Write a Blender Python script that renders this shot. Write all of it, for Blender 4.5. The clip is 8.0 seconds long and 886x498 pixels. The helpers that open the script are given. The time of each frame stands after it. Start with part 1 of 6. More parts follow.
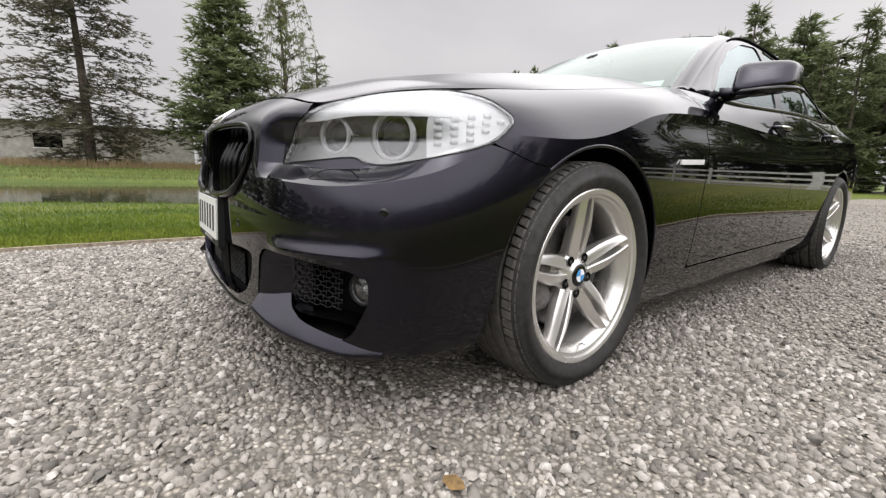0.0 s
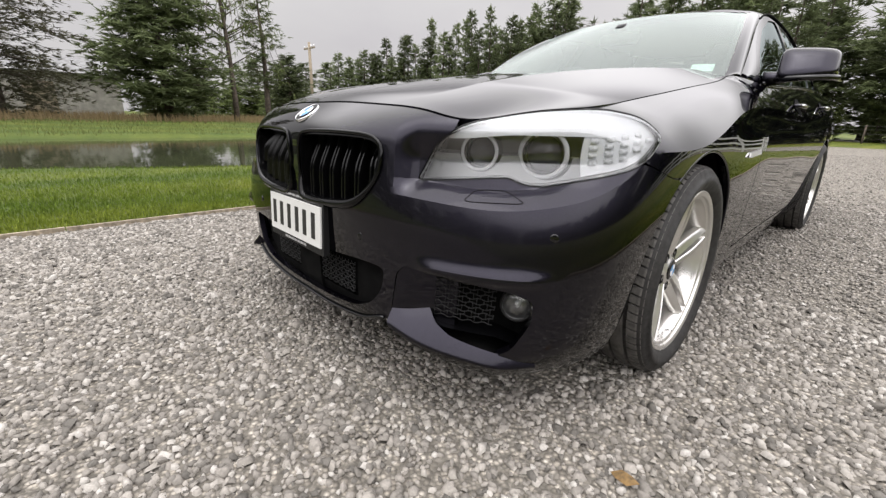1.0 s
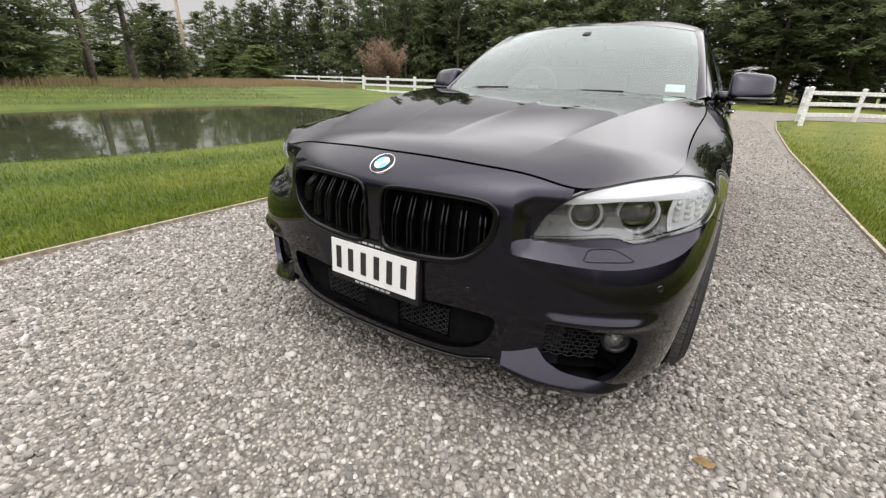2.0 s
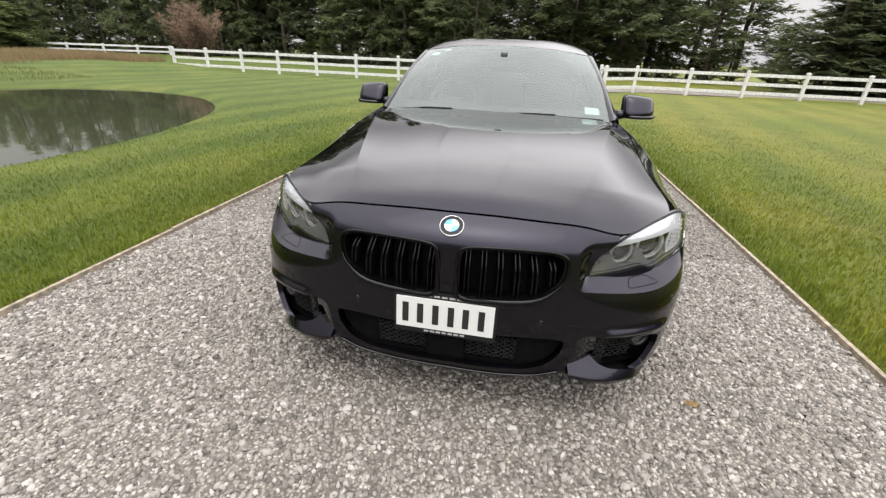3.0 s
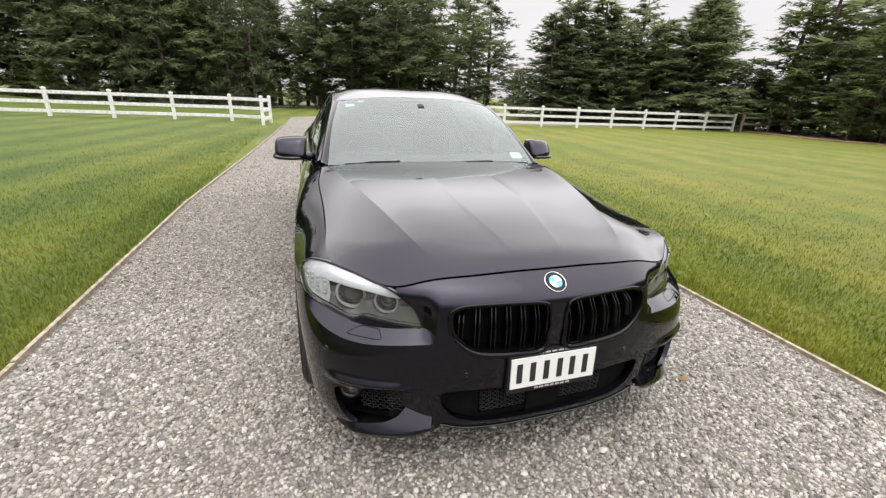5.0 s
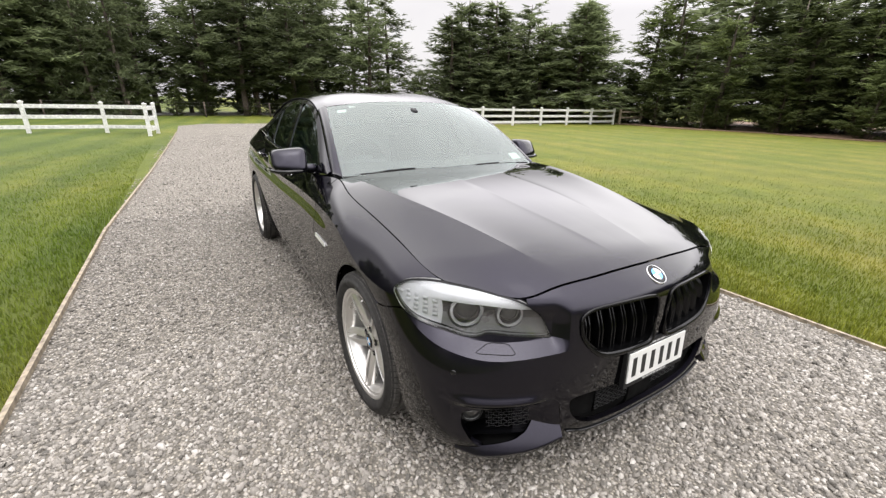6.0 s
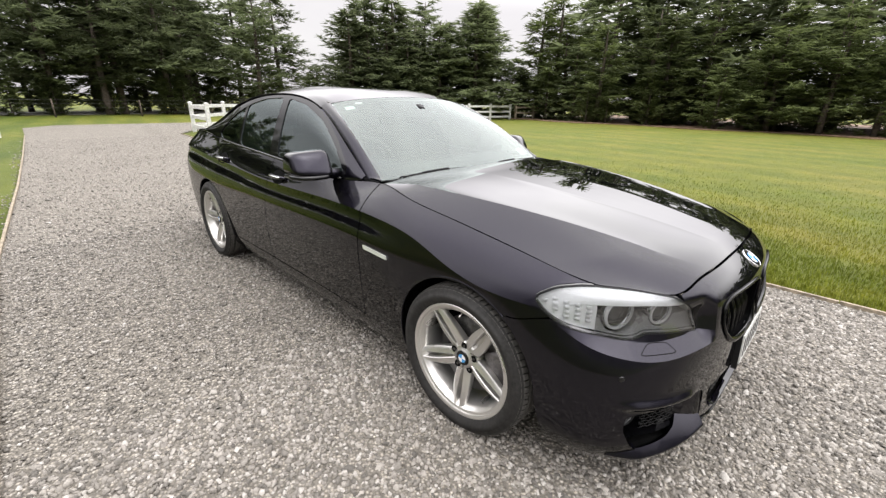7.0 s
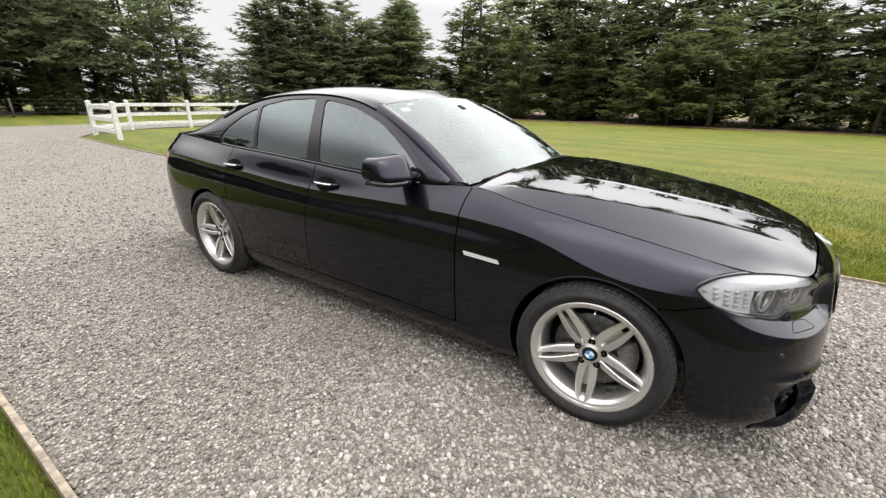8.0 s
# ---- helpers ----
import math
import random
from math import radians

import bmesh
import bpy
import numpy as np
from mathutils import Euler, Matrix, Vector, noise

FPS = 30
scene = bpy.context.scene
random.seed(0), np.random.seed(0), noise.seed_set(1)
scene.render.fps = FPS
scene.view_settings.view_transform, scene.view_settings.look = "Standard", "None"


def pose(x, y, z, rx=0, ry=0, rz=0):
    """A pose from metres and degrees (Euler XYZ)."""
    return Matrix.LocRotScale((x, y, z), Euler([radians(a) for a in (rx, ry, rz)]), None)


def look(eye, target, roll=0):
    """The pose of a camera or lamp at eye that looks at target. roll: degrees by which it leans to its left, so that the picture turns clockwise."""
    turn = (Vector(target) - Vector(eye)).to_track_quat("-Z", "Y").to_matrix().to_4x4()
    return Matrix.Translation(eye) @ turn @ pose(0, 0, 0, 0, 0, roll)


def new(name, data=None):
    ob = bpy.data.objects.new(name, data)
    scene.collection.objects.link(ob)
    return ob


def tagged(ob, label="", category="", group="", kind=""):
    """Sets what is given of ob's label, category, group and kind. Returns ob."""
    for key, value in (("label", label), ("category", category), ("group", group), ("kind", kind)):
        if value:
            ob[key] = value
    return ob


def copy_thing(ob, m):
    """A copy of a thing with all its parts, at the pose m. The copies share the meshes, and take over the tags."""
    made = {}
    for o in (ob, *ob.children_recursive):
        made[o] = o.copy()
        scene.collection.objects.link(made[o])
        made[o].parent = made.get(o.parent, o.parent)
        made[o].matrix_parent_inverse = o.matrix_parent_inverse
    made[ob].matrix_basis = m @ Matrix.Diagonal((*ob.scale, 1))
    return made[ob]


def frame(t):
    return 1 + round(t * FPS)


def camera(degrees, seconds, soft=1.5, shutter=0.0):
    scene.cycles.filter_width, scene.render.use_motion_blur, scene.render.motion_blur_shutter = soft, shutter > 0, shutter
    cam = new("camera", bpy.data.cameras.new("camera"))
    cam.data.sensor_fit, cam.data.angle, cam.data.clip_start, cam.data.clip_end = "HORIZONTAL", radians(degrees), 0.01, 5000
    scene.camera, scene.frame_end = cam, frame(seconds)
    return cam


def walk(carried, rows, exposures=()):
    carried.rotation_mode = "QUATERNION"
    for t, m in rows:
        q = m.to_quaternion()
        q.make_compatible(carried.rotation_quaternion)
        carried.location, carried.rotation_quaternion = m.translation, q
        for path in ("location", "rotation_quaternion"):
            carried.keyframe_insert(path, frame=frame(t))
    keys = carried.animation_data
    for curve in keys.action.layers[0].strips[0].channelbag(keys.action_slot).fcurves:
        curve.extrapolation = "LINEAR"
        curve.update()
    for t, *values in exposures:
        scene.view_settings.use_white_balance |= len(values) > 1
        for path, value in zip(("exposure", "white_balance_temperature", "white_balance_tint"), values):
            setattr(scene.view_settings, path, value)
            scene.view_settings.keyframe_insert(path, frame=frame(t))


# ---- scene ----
cam = camera(94.1, 8.0, 1.35)
PATH = [
    (0, (1.593, -1.063, 0.627), (0.028, 0.126, 0.257), 1.7),
    (0.5, (1.479, -1.245, 0.707), (-0.015, 0.003, 0.25), 1.6),
    (1, (1.276, -1.411, 0.779), (-0.101, -0.091, 0.178), 1.5),
    (1.5, (1.058, -1.546, 0.922), (-0.145, -0.127, 0.189), 1.8),
    (1.7, (0.993, -1.643, 0.955), (-0.145, -0.168, 0.226), 1.9),
    (2.8, (0.326, -2.021, 1.29), (-0.113, -0.27, 0.43), 2.1),
    (3, (0.208, -2.091, 1.322), (-0.114, -0.312, 0.467), 2.3),
    (3.5, (-0.025, -2.193, 1.415), (-0.087, -0.369, 0.596), 2.4),
    (4, (-0.253, -2.137, 1.441), (-0.09, -0.299, 0.671), 2.4),
    (4.5, (-0.515, -2.055, 1.425), (-0.144, -0.229, 0.701), 2.4),
    (5, (-0.826, -1.973, 1.408), (-0.241, -0.19, 0.715), 2.4),
    (5.2, (-0.947, -1.921, 1.398), (-0.279, -0.164, 0.712), 2.5),
    (6.3, (-1.662, -1.449, 1.399), (-0.561, 0.075, 0.719), 0.9),
    (6.5, (-1.787, -1.327, 1.398), (-0.606, 0.134, 0.713), 1.1),
    (7, (-2.024, -0.998, 1.379), (-0.682, 0.32, 0.698), 1.0),
    (7.5, (-2.28, -0.642, 1.371), (-0.808, 0.526, 0.687), 0.9),
    (8, (-2.542, -0.314, 1.385), (-0.975, 0.722, 0.7), 0.9),
]
walk(cam, [(t, look(eye, target, roll)) for t, eye, target, roll in PATH],
     [(0, -0.06), (1, -0.06), (2, 0.0), (3, 0.02), (4, 0.06), (5, 0.12), (6.5, 0.15), (8, 0.11)])

# ---------------------------------------------------------------- light
SUN_EL, SUN_AZ = radians(74), radians(185)
world = bpy.data.worlds.new("world")
scene.world = world
world.use_nodes = True
wn, wl = world.node_tree.nodes, world.node_tree.links
wn.clear()
w_out = wn.new("ShaderNodeOutputWorld")
w_bg = wn.new("ShaderNodeBackground")
w_sky = wn.new("ShaderNodeTexSky")
w_sky.sky_type, w_sky.sun_disc = "NISHITA", False
w_sky.sun_elevation, w_sky.sun_rotation = SUN_EL, SUN_AZ
w_sky.air_density, w_sky.dust_density = 1.5, 4.0
w_grey = wn.new("ShaderNodeHueSaturation")
w_grey.inputs["Saturation"].default_value = 0.10
w_grey.inputs["Value"].default_value = 0.16
w_tc = wn.new("ShaderNodeTexCoord")
w_map = wn.new("ShaderNodeMapping")
w_map.inputs["Scale"].default_value = (1.0, 1.0, 2.4)
w_noise = wn.new("ShaderNodeTexNoise")
w_noise.inputs["Scale"].default_value = 2.2
w_noise.inputs["Detail"].default_value = 5
w_ramp = wn.new("ShaderNodeValToRGB")
w_ramp.color_ramp.elements[0].position, w_ramp.color_ramp.elements[0].color = 0.3, (0.84, 0.80, 0.84, 1)
w_ramp.color_ramp.elements[1].position, w_ramp.color_ramp.elements[1].color = 0.7, (1.03, 1.0, 1.0, 1)
w_mix = wn.new("ShaderNodeMix")
w_mix.data_type = "RGBA"
w_mix.inputs["Factor"].default_value = 0.72
wl.new(w_sky.outputs[0], w_grey.inputs["Color"])
wl.new(w_tc.outputs["Generated"], w_map.inputs[0])
wl.new(w_map.outputs[0], w_noise.inputs["Vector"])
wl.new(w_noise.outputs[0], w_ramp.inputs[0])
wl.new(w_grey.outputs[0], w_mix.inputs["A"])
wl.new(w_ramp.outputs[0], w_mix.inputs["B"])
# cloud brightens with height, from lower down towards the east
w_lift = wn.new("ShaderNodeVectorMath")
w_lift.operation = "DOT_PRODUCT"
w_lift.inputs[1].default_value = (0.13, 0.0, 1)
w_grad = wn.new("ShaderNodeMapRange")
w_grad.interpolation_type = "SMOOTHSTEP"
w_grad.inputs["From Min"].default_value, w_grad.inputs["From Max"].default_value = 0.27, 0.48
w_grad.inputs["To Min"].default_value, w_grad.inputs["To Max"].default_value = 0.80, 3.05
w_mul = wn.new("ShaderNodeMix")
w_mul.data_type, w_mul.blend_type = "RGBA", "MULTIPLY"
w_mul.inputs["Factor"].default_value = 1.0
wl.new(w_tc.outputs["Generated"], w_lift.inputs[0])
wl.new(w_lift.outputs["Value"], w_grad.inputs["Value"])
wl.new(w_mix.outputs["Result"], w_mul.inputs["A"])
# the cloud is a little thinner towards the east
w_side = wn.new("ShaderNodeVectorMath")
w_side.operation = "DOT_PRODUCT"
w_side.inputs[1].default_value = (0.14, 0.03, 0)
w_one = wn.new("ShaderNodeMath")
w_one.inputs[1].default_value = 1.0
w_both = wn.new("ShaderNodeMath")
w_both.operation = "MULTIPLY"
wl.new(w_tc.outputs["Generated"], w_side.inputs[0])
wl.new(w_side.outputs["Value"], w_one.inputs[0])
wl.new(w_one.outputs[0], w_both.inputs[0])
wl.new(w_grad.outputs[0], w_both.inputs[1])
wl.new(w_both.outputs[0], w_mul.inputs["B"])
wl.new(w_mul.outputs["Result"], w_bg.inputs["Color"])
w_bg.inputs["Strength"].default_value = 1.16
wl.new(w_bg.outputs[0], w_out.inputs[0])

sun = new("sun", bpy.data.lights.new("sun", "SUN"))
sun.data.energy, sun.data.angle, sun.data.color = 0.5, radians(50), (1.0, 0.97, 0.93)
sun.matrix_world = look((0, 0, 30), (0 - math.sin(SUN_AZ) * 20, 0 - math.cos(SUN_AZ) * 20, 30 - 20 * math.tan(SUN_EL)))


# ---------------------------------------------------------------- materials
class Mat:
    """A small node-material builder."""

    def __init__(self, name, **inputs):
        self.m = bpy.data.materials.new(name)
        self.m.use_nodes = True
        self.t = self.m.node_tree
        self.b = self.t.nodes["Principled BSDF"]
        self.set(**inputs)

    def set(self, **inputs):
        for k, v in inputs.items():
            key = k.replace("_", " ")
            if isinstance(v, tuple) and len(v) == 3:
                v = (*v, 1)
            self.b.inputs[key].default_value = v
        return self

    def node(self, kind, **sockets):
        n = self.t.nodes.new(kind)
        for k, v in sockets.items():
            n.inputs[k.replace("_", " ")].default_value = v
        return n

    def link(self, a, b):
        self.t.links.new(a, b)

    def coords(self, kind="Object"):
        return self.node("ShaderNodeTexCoord").outputs[kind]

    def noise(self, scale, detail=4, rough=0.55, vec=None):
        n = self.node("ShaderNodeTexNoise", Scale=scale, Detail=detail, Roughness=rough)
        self.link(vec if vec is not None else self.coords(), n.inputs["Vector"])
        return n.outputs["Fac"]

    def ramp(self, fac, *stops):
        n = self.node("ShaderNodeValToRGB")
        els = n.color_ramp.elements
        while len(els) < len(stops):
            els.new(0.5)
        for e, (p, c) in zip(els, stops):
            e.position = p
            e.color = (*c, 1) if isinstance(c, tuple) else (c, c, c, 1)
        self.link(fac, n.inputs[0])
        return n.outputs[0]

    def mix(self, fac, a, b, mode="MIX"):
        n = self.node("ShaderNodeMix")
        n.data_type, n.blend_type = "RGBA", mode
        for sock, v in (("Factor", fac), ("A", a), ("B", b)):
            s = n.inputs[sock]
            if isinstance(v, (int, float)):
                s.default_value = v
            elif isinstance(v, tuple):
                s.default_value = (*v, 1)
            else:
                self.link(v, s)
        return n.outputs["Result"]

    def bump(self, height, strength=0.3, distance=0.01):
        n = self.node("ShaderNodeBump", Strength=strength, Distance=distance)
        self.link(height, n.inputs["Height"])
        old = self.b.inputs["Normal"].links
        if old:
            self.link(old[0].from_socket, n.inputs["Normal"])
        self.link(n.outputs[0], self.b.inputs["Normal"])
        return self

    def color(self, sock):
        self.link(sock, self.b.inputs["Base Color"])
        return self

    def rough(self, sock):
        self.link(sock, self.b.inputs["Roughness"])
        return self


def plain(name, col, rough=0.5, metal=0.0, grain=0.0, scale=40, **kw):
    k = Mat(name, Base_Color=col, Roughness=rough, Metallic=metal, **kw)
    f = k.noise(scale, 5)
    lo, hi = tuple(c * (1 - 0.25 - grain) for c in col), tuple(min(1, c * (1 + 0.2 + grain)) for c in col)
    k.color(k.ramp(f, (0.3, lo), (0.7, hi)))
    k.rough(k.ramp(k.noise(scale * 0.35, 3), (0.3, max(0.02, rough * 0.8)), (0.7, min(1, rough * 1.2))))
    return k


def paint_material():
    k = Mat("car_paint", Roughness=0.36, Metallic=1.0, Specular_Tint=(0.05, 0.045, 0.055), Coat_Roughness=0.012, Coat_IOR=1.62)
    flake = k.noise(900, 2)
    k.color(k.ramp(flake, (0.35, (0.0110, 0.0102, 0.0150)), (0.75, (0.0280, 0.0260, 0.0370))))
    # clear lacquer: weak head-on, a full mirror towards grazing
    lw = k.node("ShaderNodeLayerWeight", Blend=0.5)
    k.link(k.ramp(lw.outputs["Facing"], (0.05, 0.22), (0.36, 0.46), (0.62, 1.0)), k.b.inputs["Coat Weight"])
    k.link(k.ramp(k.noise(3.0, 6, 0.65), (0.35, 0.004), (0.75, 0.018)), k.b.inputs["Coat Roughness"])
    return k.m


PAINT = paint_material()
GLOSS = Mat("gloss_black_trim", Base_Color=(0.003, 0.003, 0.0035), Roughness=0.07, Specular_IOR_Level=0.45).m
LENSGREY = Mat("smoked_projector_glass", Base_Color=(0.035, 0.035, 0.037), Roughness=0.06, Specular_IOR_Level=0.6).m
GRILLE = Mat("gloss_black_grille", Base_Color=(0.002, 0.002, 0.0022), Roughness=0.14, Specular_IOR_Level=0.22).m
HONEYCOMB = plain("black_honeycomb_plastic", (0.012, 0.012, 0.0125), 0.42, grain=0.1, scale=220, Specular_IOR_Level=0.25).m
PLASTIC = plain("black_plastic", (0.009, 0.009, 0.0095), 0.5, grain=0.1, scale=220, Specular_IOR_Level=0.25).m
RUBBER = plain("tyre_rubber", (0.020, 0.019, 0.018), 0.7, grain=0.15, scale=60, Specular_IOR_Level=0.3).m
TREAD = plain("tyre_tread_rubber", (0.068, 0.064, 0.058), 0.9, grain=0.2, scale=45).m
ALLOY = plain("silver_alloy", (0.66, 0.645, 0.62), 0.30, 0.85, grain=-0.2, scale=12).m
BRIGHT = Mat("bright_satin_trim", Base_Color=(0.78, 0.775, 0.76), Roughness=0.28, Metallic=0.6).m
CHROME = Mat("chrome", Base_Color=(0.75, 0.75, 0.76), Roughness=0.10, Metallic=1.0).m
STEEL = plain("brake_steel", (0.10, 0.097, 0.095), 0.42, 0.8, grain=0.1, scale=80).m
CAST = plain("cast_caliper", (0.16, 0.15, 0.15), 0.55, 0.5, grain=0.1, scale=80).m
# black plastic toned near-black: the shade deep in recesses is in this colour
DARK = plain("dark_plastic_and_shade", (0.004, 0.004, 0.004), 0.85, grain=0.1, scale=30, Specular_IOR_Level=0.06).m
LAMPGREY = plain("lamp_housing_grey", (0.20, 0.20, 0.20), 0.32, 0.2, grain=-0.2, scale=60).m
LAMPCELL = plain("lamp_reflector_cell", (0.55, 0.55, 0.56), 0.25, grain=-0.2, scale=60, Coat_Weight=0.4).m
LAMPWHITE = plain("lamp_light_guide", (0.70, 0.71, 0.72), 0.25, grain=-0.2, scale=60, Coat_Weight=0.4).m
WHITEPLATE = plain("white_plate", (0.60, 0.60, 0.58), 0.4, grain=-0.2, scale=80).m
INK = plain("black_plate_ink", (0.012, 0.012, 0.012), 0.5, scale=80).m
PALEINK = plain("pale_print", (0.34, 0.34, 0.34), 0.5, scale=80).m
BLUE = Mat("badge_blue", Base_Color=(0.05, 0.27, 0.58), Roughness=0.2, Coat_Weight=0.8).m
BADGEWHITE = Mat("badge_white", Base_Color=(0.75, 0.76, 0.78), Roughness=0.25, Coat_Weight=0.8).m
LEATHER = plain("dark_leather", (0.035, 0.033, 0.032), 0.5, grain=0.1, scale=120).m
DASH = plain("dash_plastic", (0.03, 0.03, 0.032), 0.6, grain=0.1, scale=120).m
HEADLINER = plain("light_headliner_cloth", (0.42, 0.40, 0.37), 0.9, grain=0.04, scale=200).m
STICKERMAT = plain("pale_green_paper", (0.62, 0.72, 0.66), 0.6, grain=0.02, scale=60).m
REDLENS = Mat("red_lens", Base_Color=(0.35, 0.01, 0.01), Roughness=0.1, Coat_Weight=1.0).m


def glass_material(name, tint, rough=0.0, ior=1.6, sheen=(0.95, 0.96, 0.96)):
    k = Mat(name)
    nt = k.t
    nt.nodes.remove(k.b)
    out = nt.nodes["Material Output"]
    tr = nt.nodes.new("ShaderNodeBsdfTransparent")
    tr.inputs[0].default_value = (*tint, 1)
    gl = nt.nodes.new("ShaderNodeBsdfGlossy")
    gl.inputs["Roughness"].default_value = rough
    gl.inputs["Color"].default_value = (*sheen, 1)
    fr = nt.nodes.new("ShaderNodeFresnel")
    fr.inputs[0].default_value = ior
    mx = nt.nodes.new("ShaderNodeMixShader")
    nt.links.new(fr.outputs[0], mx.inputs[0])
    nt.links.new(tr.outputs[0], mx.inputs[1])
    nt.links.new(gl.outputs[0], mx.inputs[2])
    nt.links.new(mx.outputs[0], out.inputs[0])
    return k.m


WINDSCREEN = glass_material("windscreen_glass", (0.62, 0.74, 0.69), 0.01, 2.05, (0.90, 0.98, 0.94))
SIDEGLASS = glass_material("tinted_side_glass", (0.30, 0.42, 0.42), 0.005, 2.05, (0.86, 0.96, 0.96))
LAMPGLASS = glass_material("lamp_cover", (0.86, 0.865, 0.87), 0.01, 1.85)


def gravel_stone_material():
    k = Mat("gravel_stone", Roughness=0.85)
    geo = k.node("ShaderNodeNewGeometry")
    col = k.ramp(geo.outputs["Random Per Island"], (0.0, (0.095, 0.088, 0.077)), (0.2, (0.160, 0.147, 0.129)), (0.55, (0.240, 0.221, 0.195)),
                 (0.85, (0.330, 0.306, 0.272)), (0.97, (0.42, 0.398, 0.365)))
    k.color(k.mix(0.5, col, k.ramp(k.noise(160, 5), (0.3, 0.55), (0.7, 1.1)), "MULTIPLY"))
    k.bump(k.noise(240, 4), 0.4, 0.002)
    return k.m


def gravel_bed_material():
    k = Mat("gravel_bed", Roughness=0.9)
    v = k.node("ShaderNodeTexVoronoi", Scale=68.0)
    k.link(k.coords(), v.inputs["Vector"])
    per = k.node("ShaderNodeSeparateColor")
    k.link(v.outputs["Color"], per.inputs[0])
    col = k.ramp(per.outputs[0], (0.0, (0.0979, 0.0882, 0.0736)), (0.3, (0.2089, 0.1890, 0.1587)), (0.7, (0.3068, 0.2772, 0.2334)), (1.0, (0.4439, 0.4095, 0.3559)))
    # shade in the gaps between stones, painted into the bed colour
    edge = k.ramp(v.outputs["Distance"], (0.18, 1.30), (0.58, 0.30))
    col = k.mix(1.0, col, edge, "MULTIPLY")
    col = k.mix(1.0, col, k.ramp(k.noise(24, 4, 0.7), (0.35, 0.66), (0.65, 1.30)), "MULTIPLY")
    k.color(k.mix(0.25, col, k.ramp(k.noise(0.8, 5), (0.3, (0.2154, 0.1921, 0.1576)), (0.7, (0.3003, 0.2741, 0.2305)))))
    k.bump(k.ramp(v.outputs["Distance"], (0.0, 1.0), (0.9, 0.0)), 0.9, 0.012)
    return k.m


def grass_material(name, blades):
    k = Mat(name, Roughness=0.75, Specular_IOR_Level=0.25)
    big = k.noise(0.35, 5, 0.6)
    mid = k.noise(2.2, 5, 0.6)
    sep = k.node("ShaderNodeSeparateXYZ")
    k.link(k.coords(), sep.inputs[0])
    dry = k.node("ShaderNodeMapRange", From_Min=-6.0, From_Max=6.0)
    k.link(sep.outputs["X"], dry.inputs["Value"])
    wet_c = k.ramp(big, (0.35, (0.060, 0.090, 0.010)), (0.55, (0.082, 0.110, 0.014)), (0.72, (0.116, 0.128, 0.022)))
    dry_c = k.ramp(big, (0.35, (0.100, 0.124, 0.010)), (0.52, (0.130, 0.138, 0.015)), (0.70, (0.160, 0.152, 0.025)))
    base = k.mix(dry.outputs[0], wet_c, dry_c)
    # mower swathes along the drive
    mp = k.node("ShaderNodeMapping")
    mp.inputs["Scale"].default_value = (1.0, 0.16, 1.0)
    mp.inputs["Rotation"].default_value = (0, 0, 0.25)
    k.link(k.coords(), mp.inputs["Vector"])
    broad = k.noise(0.75, 3, 0.5, mp.outputs[0])
    turned = k.node("ShaderNodeMapping")
    turned.inputs["Rotation"].default_value = (0, 0, 0.16)
    k.link(k.coords(), turned.inputs["Vector"])
    bands = k.node("ShaderNodeTexWave", Scale=0.21, Distortion=1.6, Detail=2.0, Detail_Scale=0.6)
    k.link(turned.outputs[0], bands.inputs["Vector"])
    swathe = k.mix(0.55, broad, bands.outputs["Fac"])
    strong = k.ramp(swathe, (0.30, (0.76, 0.84, 0.72)), (0.66, (1.16, 1.10, 1.14)))
    faint = k.ramp(swathe, (0.30, (0.87, 0.91, 0.87)), (0.66, (1.07, 1.05, 1.05)))
    base = k.mix(1.0, base, k.mix(dry.outputs[0], strong, faint), "MULTIPLY")
    base = k.mix(0.75, base, k.ramp(mid, (0.3, (0.72, 0.80, 0.65)), (0.7, (1.22, 1.18, 1.25))), "MULTIPLY")
    if blades:
        geo = k.node("ShaderNodeNewGeometry")
        v = k.ramp(geo.outputs["Random Per Island"], (0.0, (1.0, 1.05, 0.9)), (0.5, (1.3, 1.32, 1.25)), (0.92, (1.5, 1.56, 1.4)), (1.0, (1.8, 1.7, 1.4)))
        base = k.mix(1.0, base, v, "MULTIPLY")
        k.set(Transmission_Weight=0.0)
    else:
        fine = k.noise(60, 6, 0.7)
        base = k.mix(1.0, base, k.ramp(fine, (0.3, 0.55), (0.7, 1.25)), "MULTIPLY")
        k.bump(k.noise(90, 5, 0.7), 0.8, 0.03)
    k.color(base)
    return k.m


def foliage_material(name, lo, hi):
    k = Mat(name, Roughness=0.7, Specular_IOR_Level=0.2)
    geo = k.node("ShaderNodeNewGeometry")
    c = k.ramp(geo.outputs["Random Per Island"], (0.0, tuple(.6 * a + .4 * b for a, b in zip(lo, hi))), (0.7, tuple(.2 * a + .8 * b for a, b in zip(lo, hi))), (1.0, tuple(v * 1.15 for v in hi)))
    info = k.node("ShaderNodeObjectInfo")
    v = k.ramp(info.outputs["Random"], (0.0, 0.55), (1.0, 1.25))
    col = k.mix(1.0, c, v, "MULTIPLY")
    k.color(col)
    # light through the needles
    thin = k.node("ShaderNodeBsdfTranslucent")
    k.link(col, thin.inputs["Color"])
    both = k.node("ShaderNodeMixShader", Fac=0.45)
    k.link(k.b.outputs[0], both.inputs[1])
    k.link(thin.outputs[0], both.inputs[2])
    k.link(both.outputs[0], k.t.nodes["Material Output"].inputs["Surface"])
    return k.m


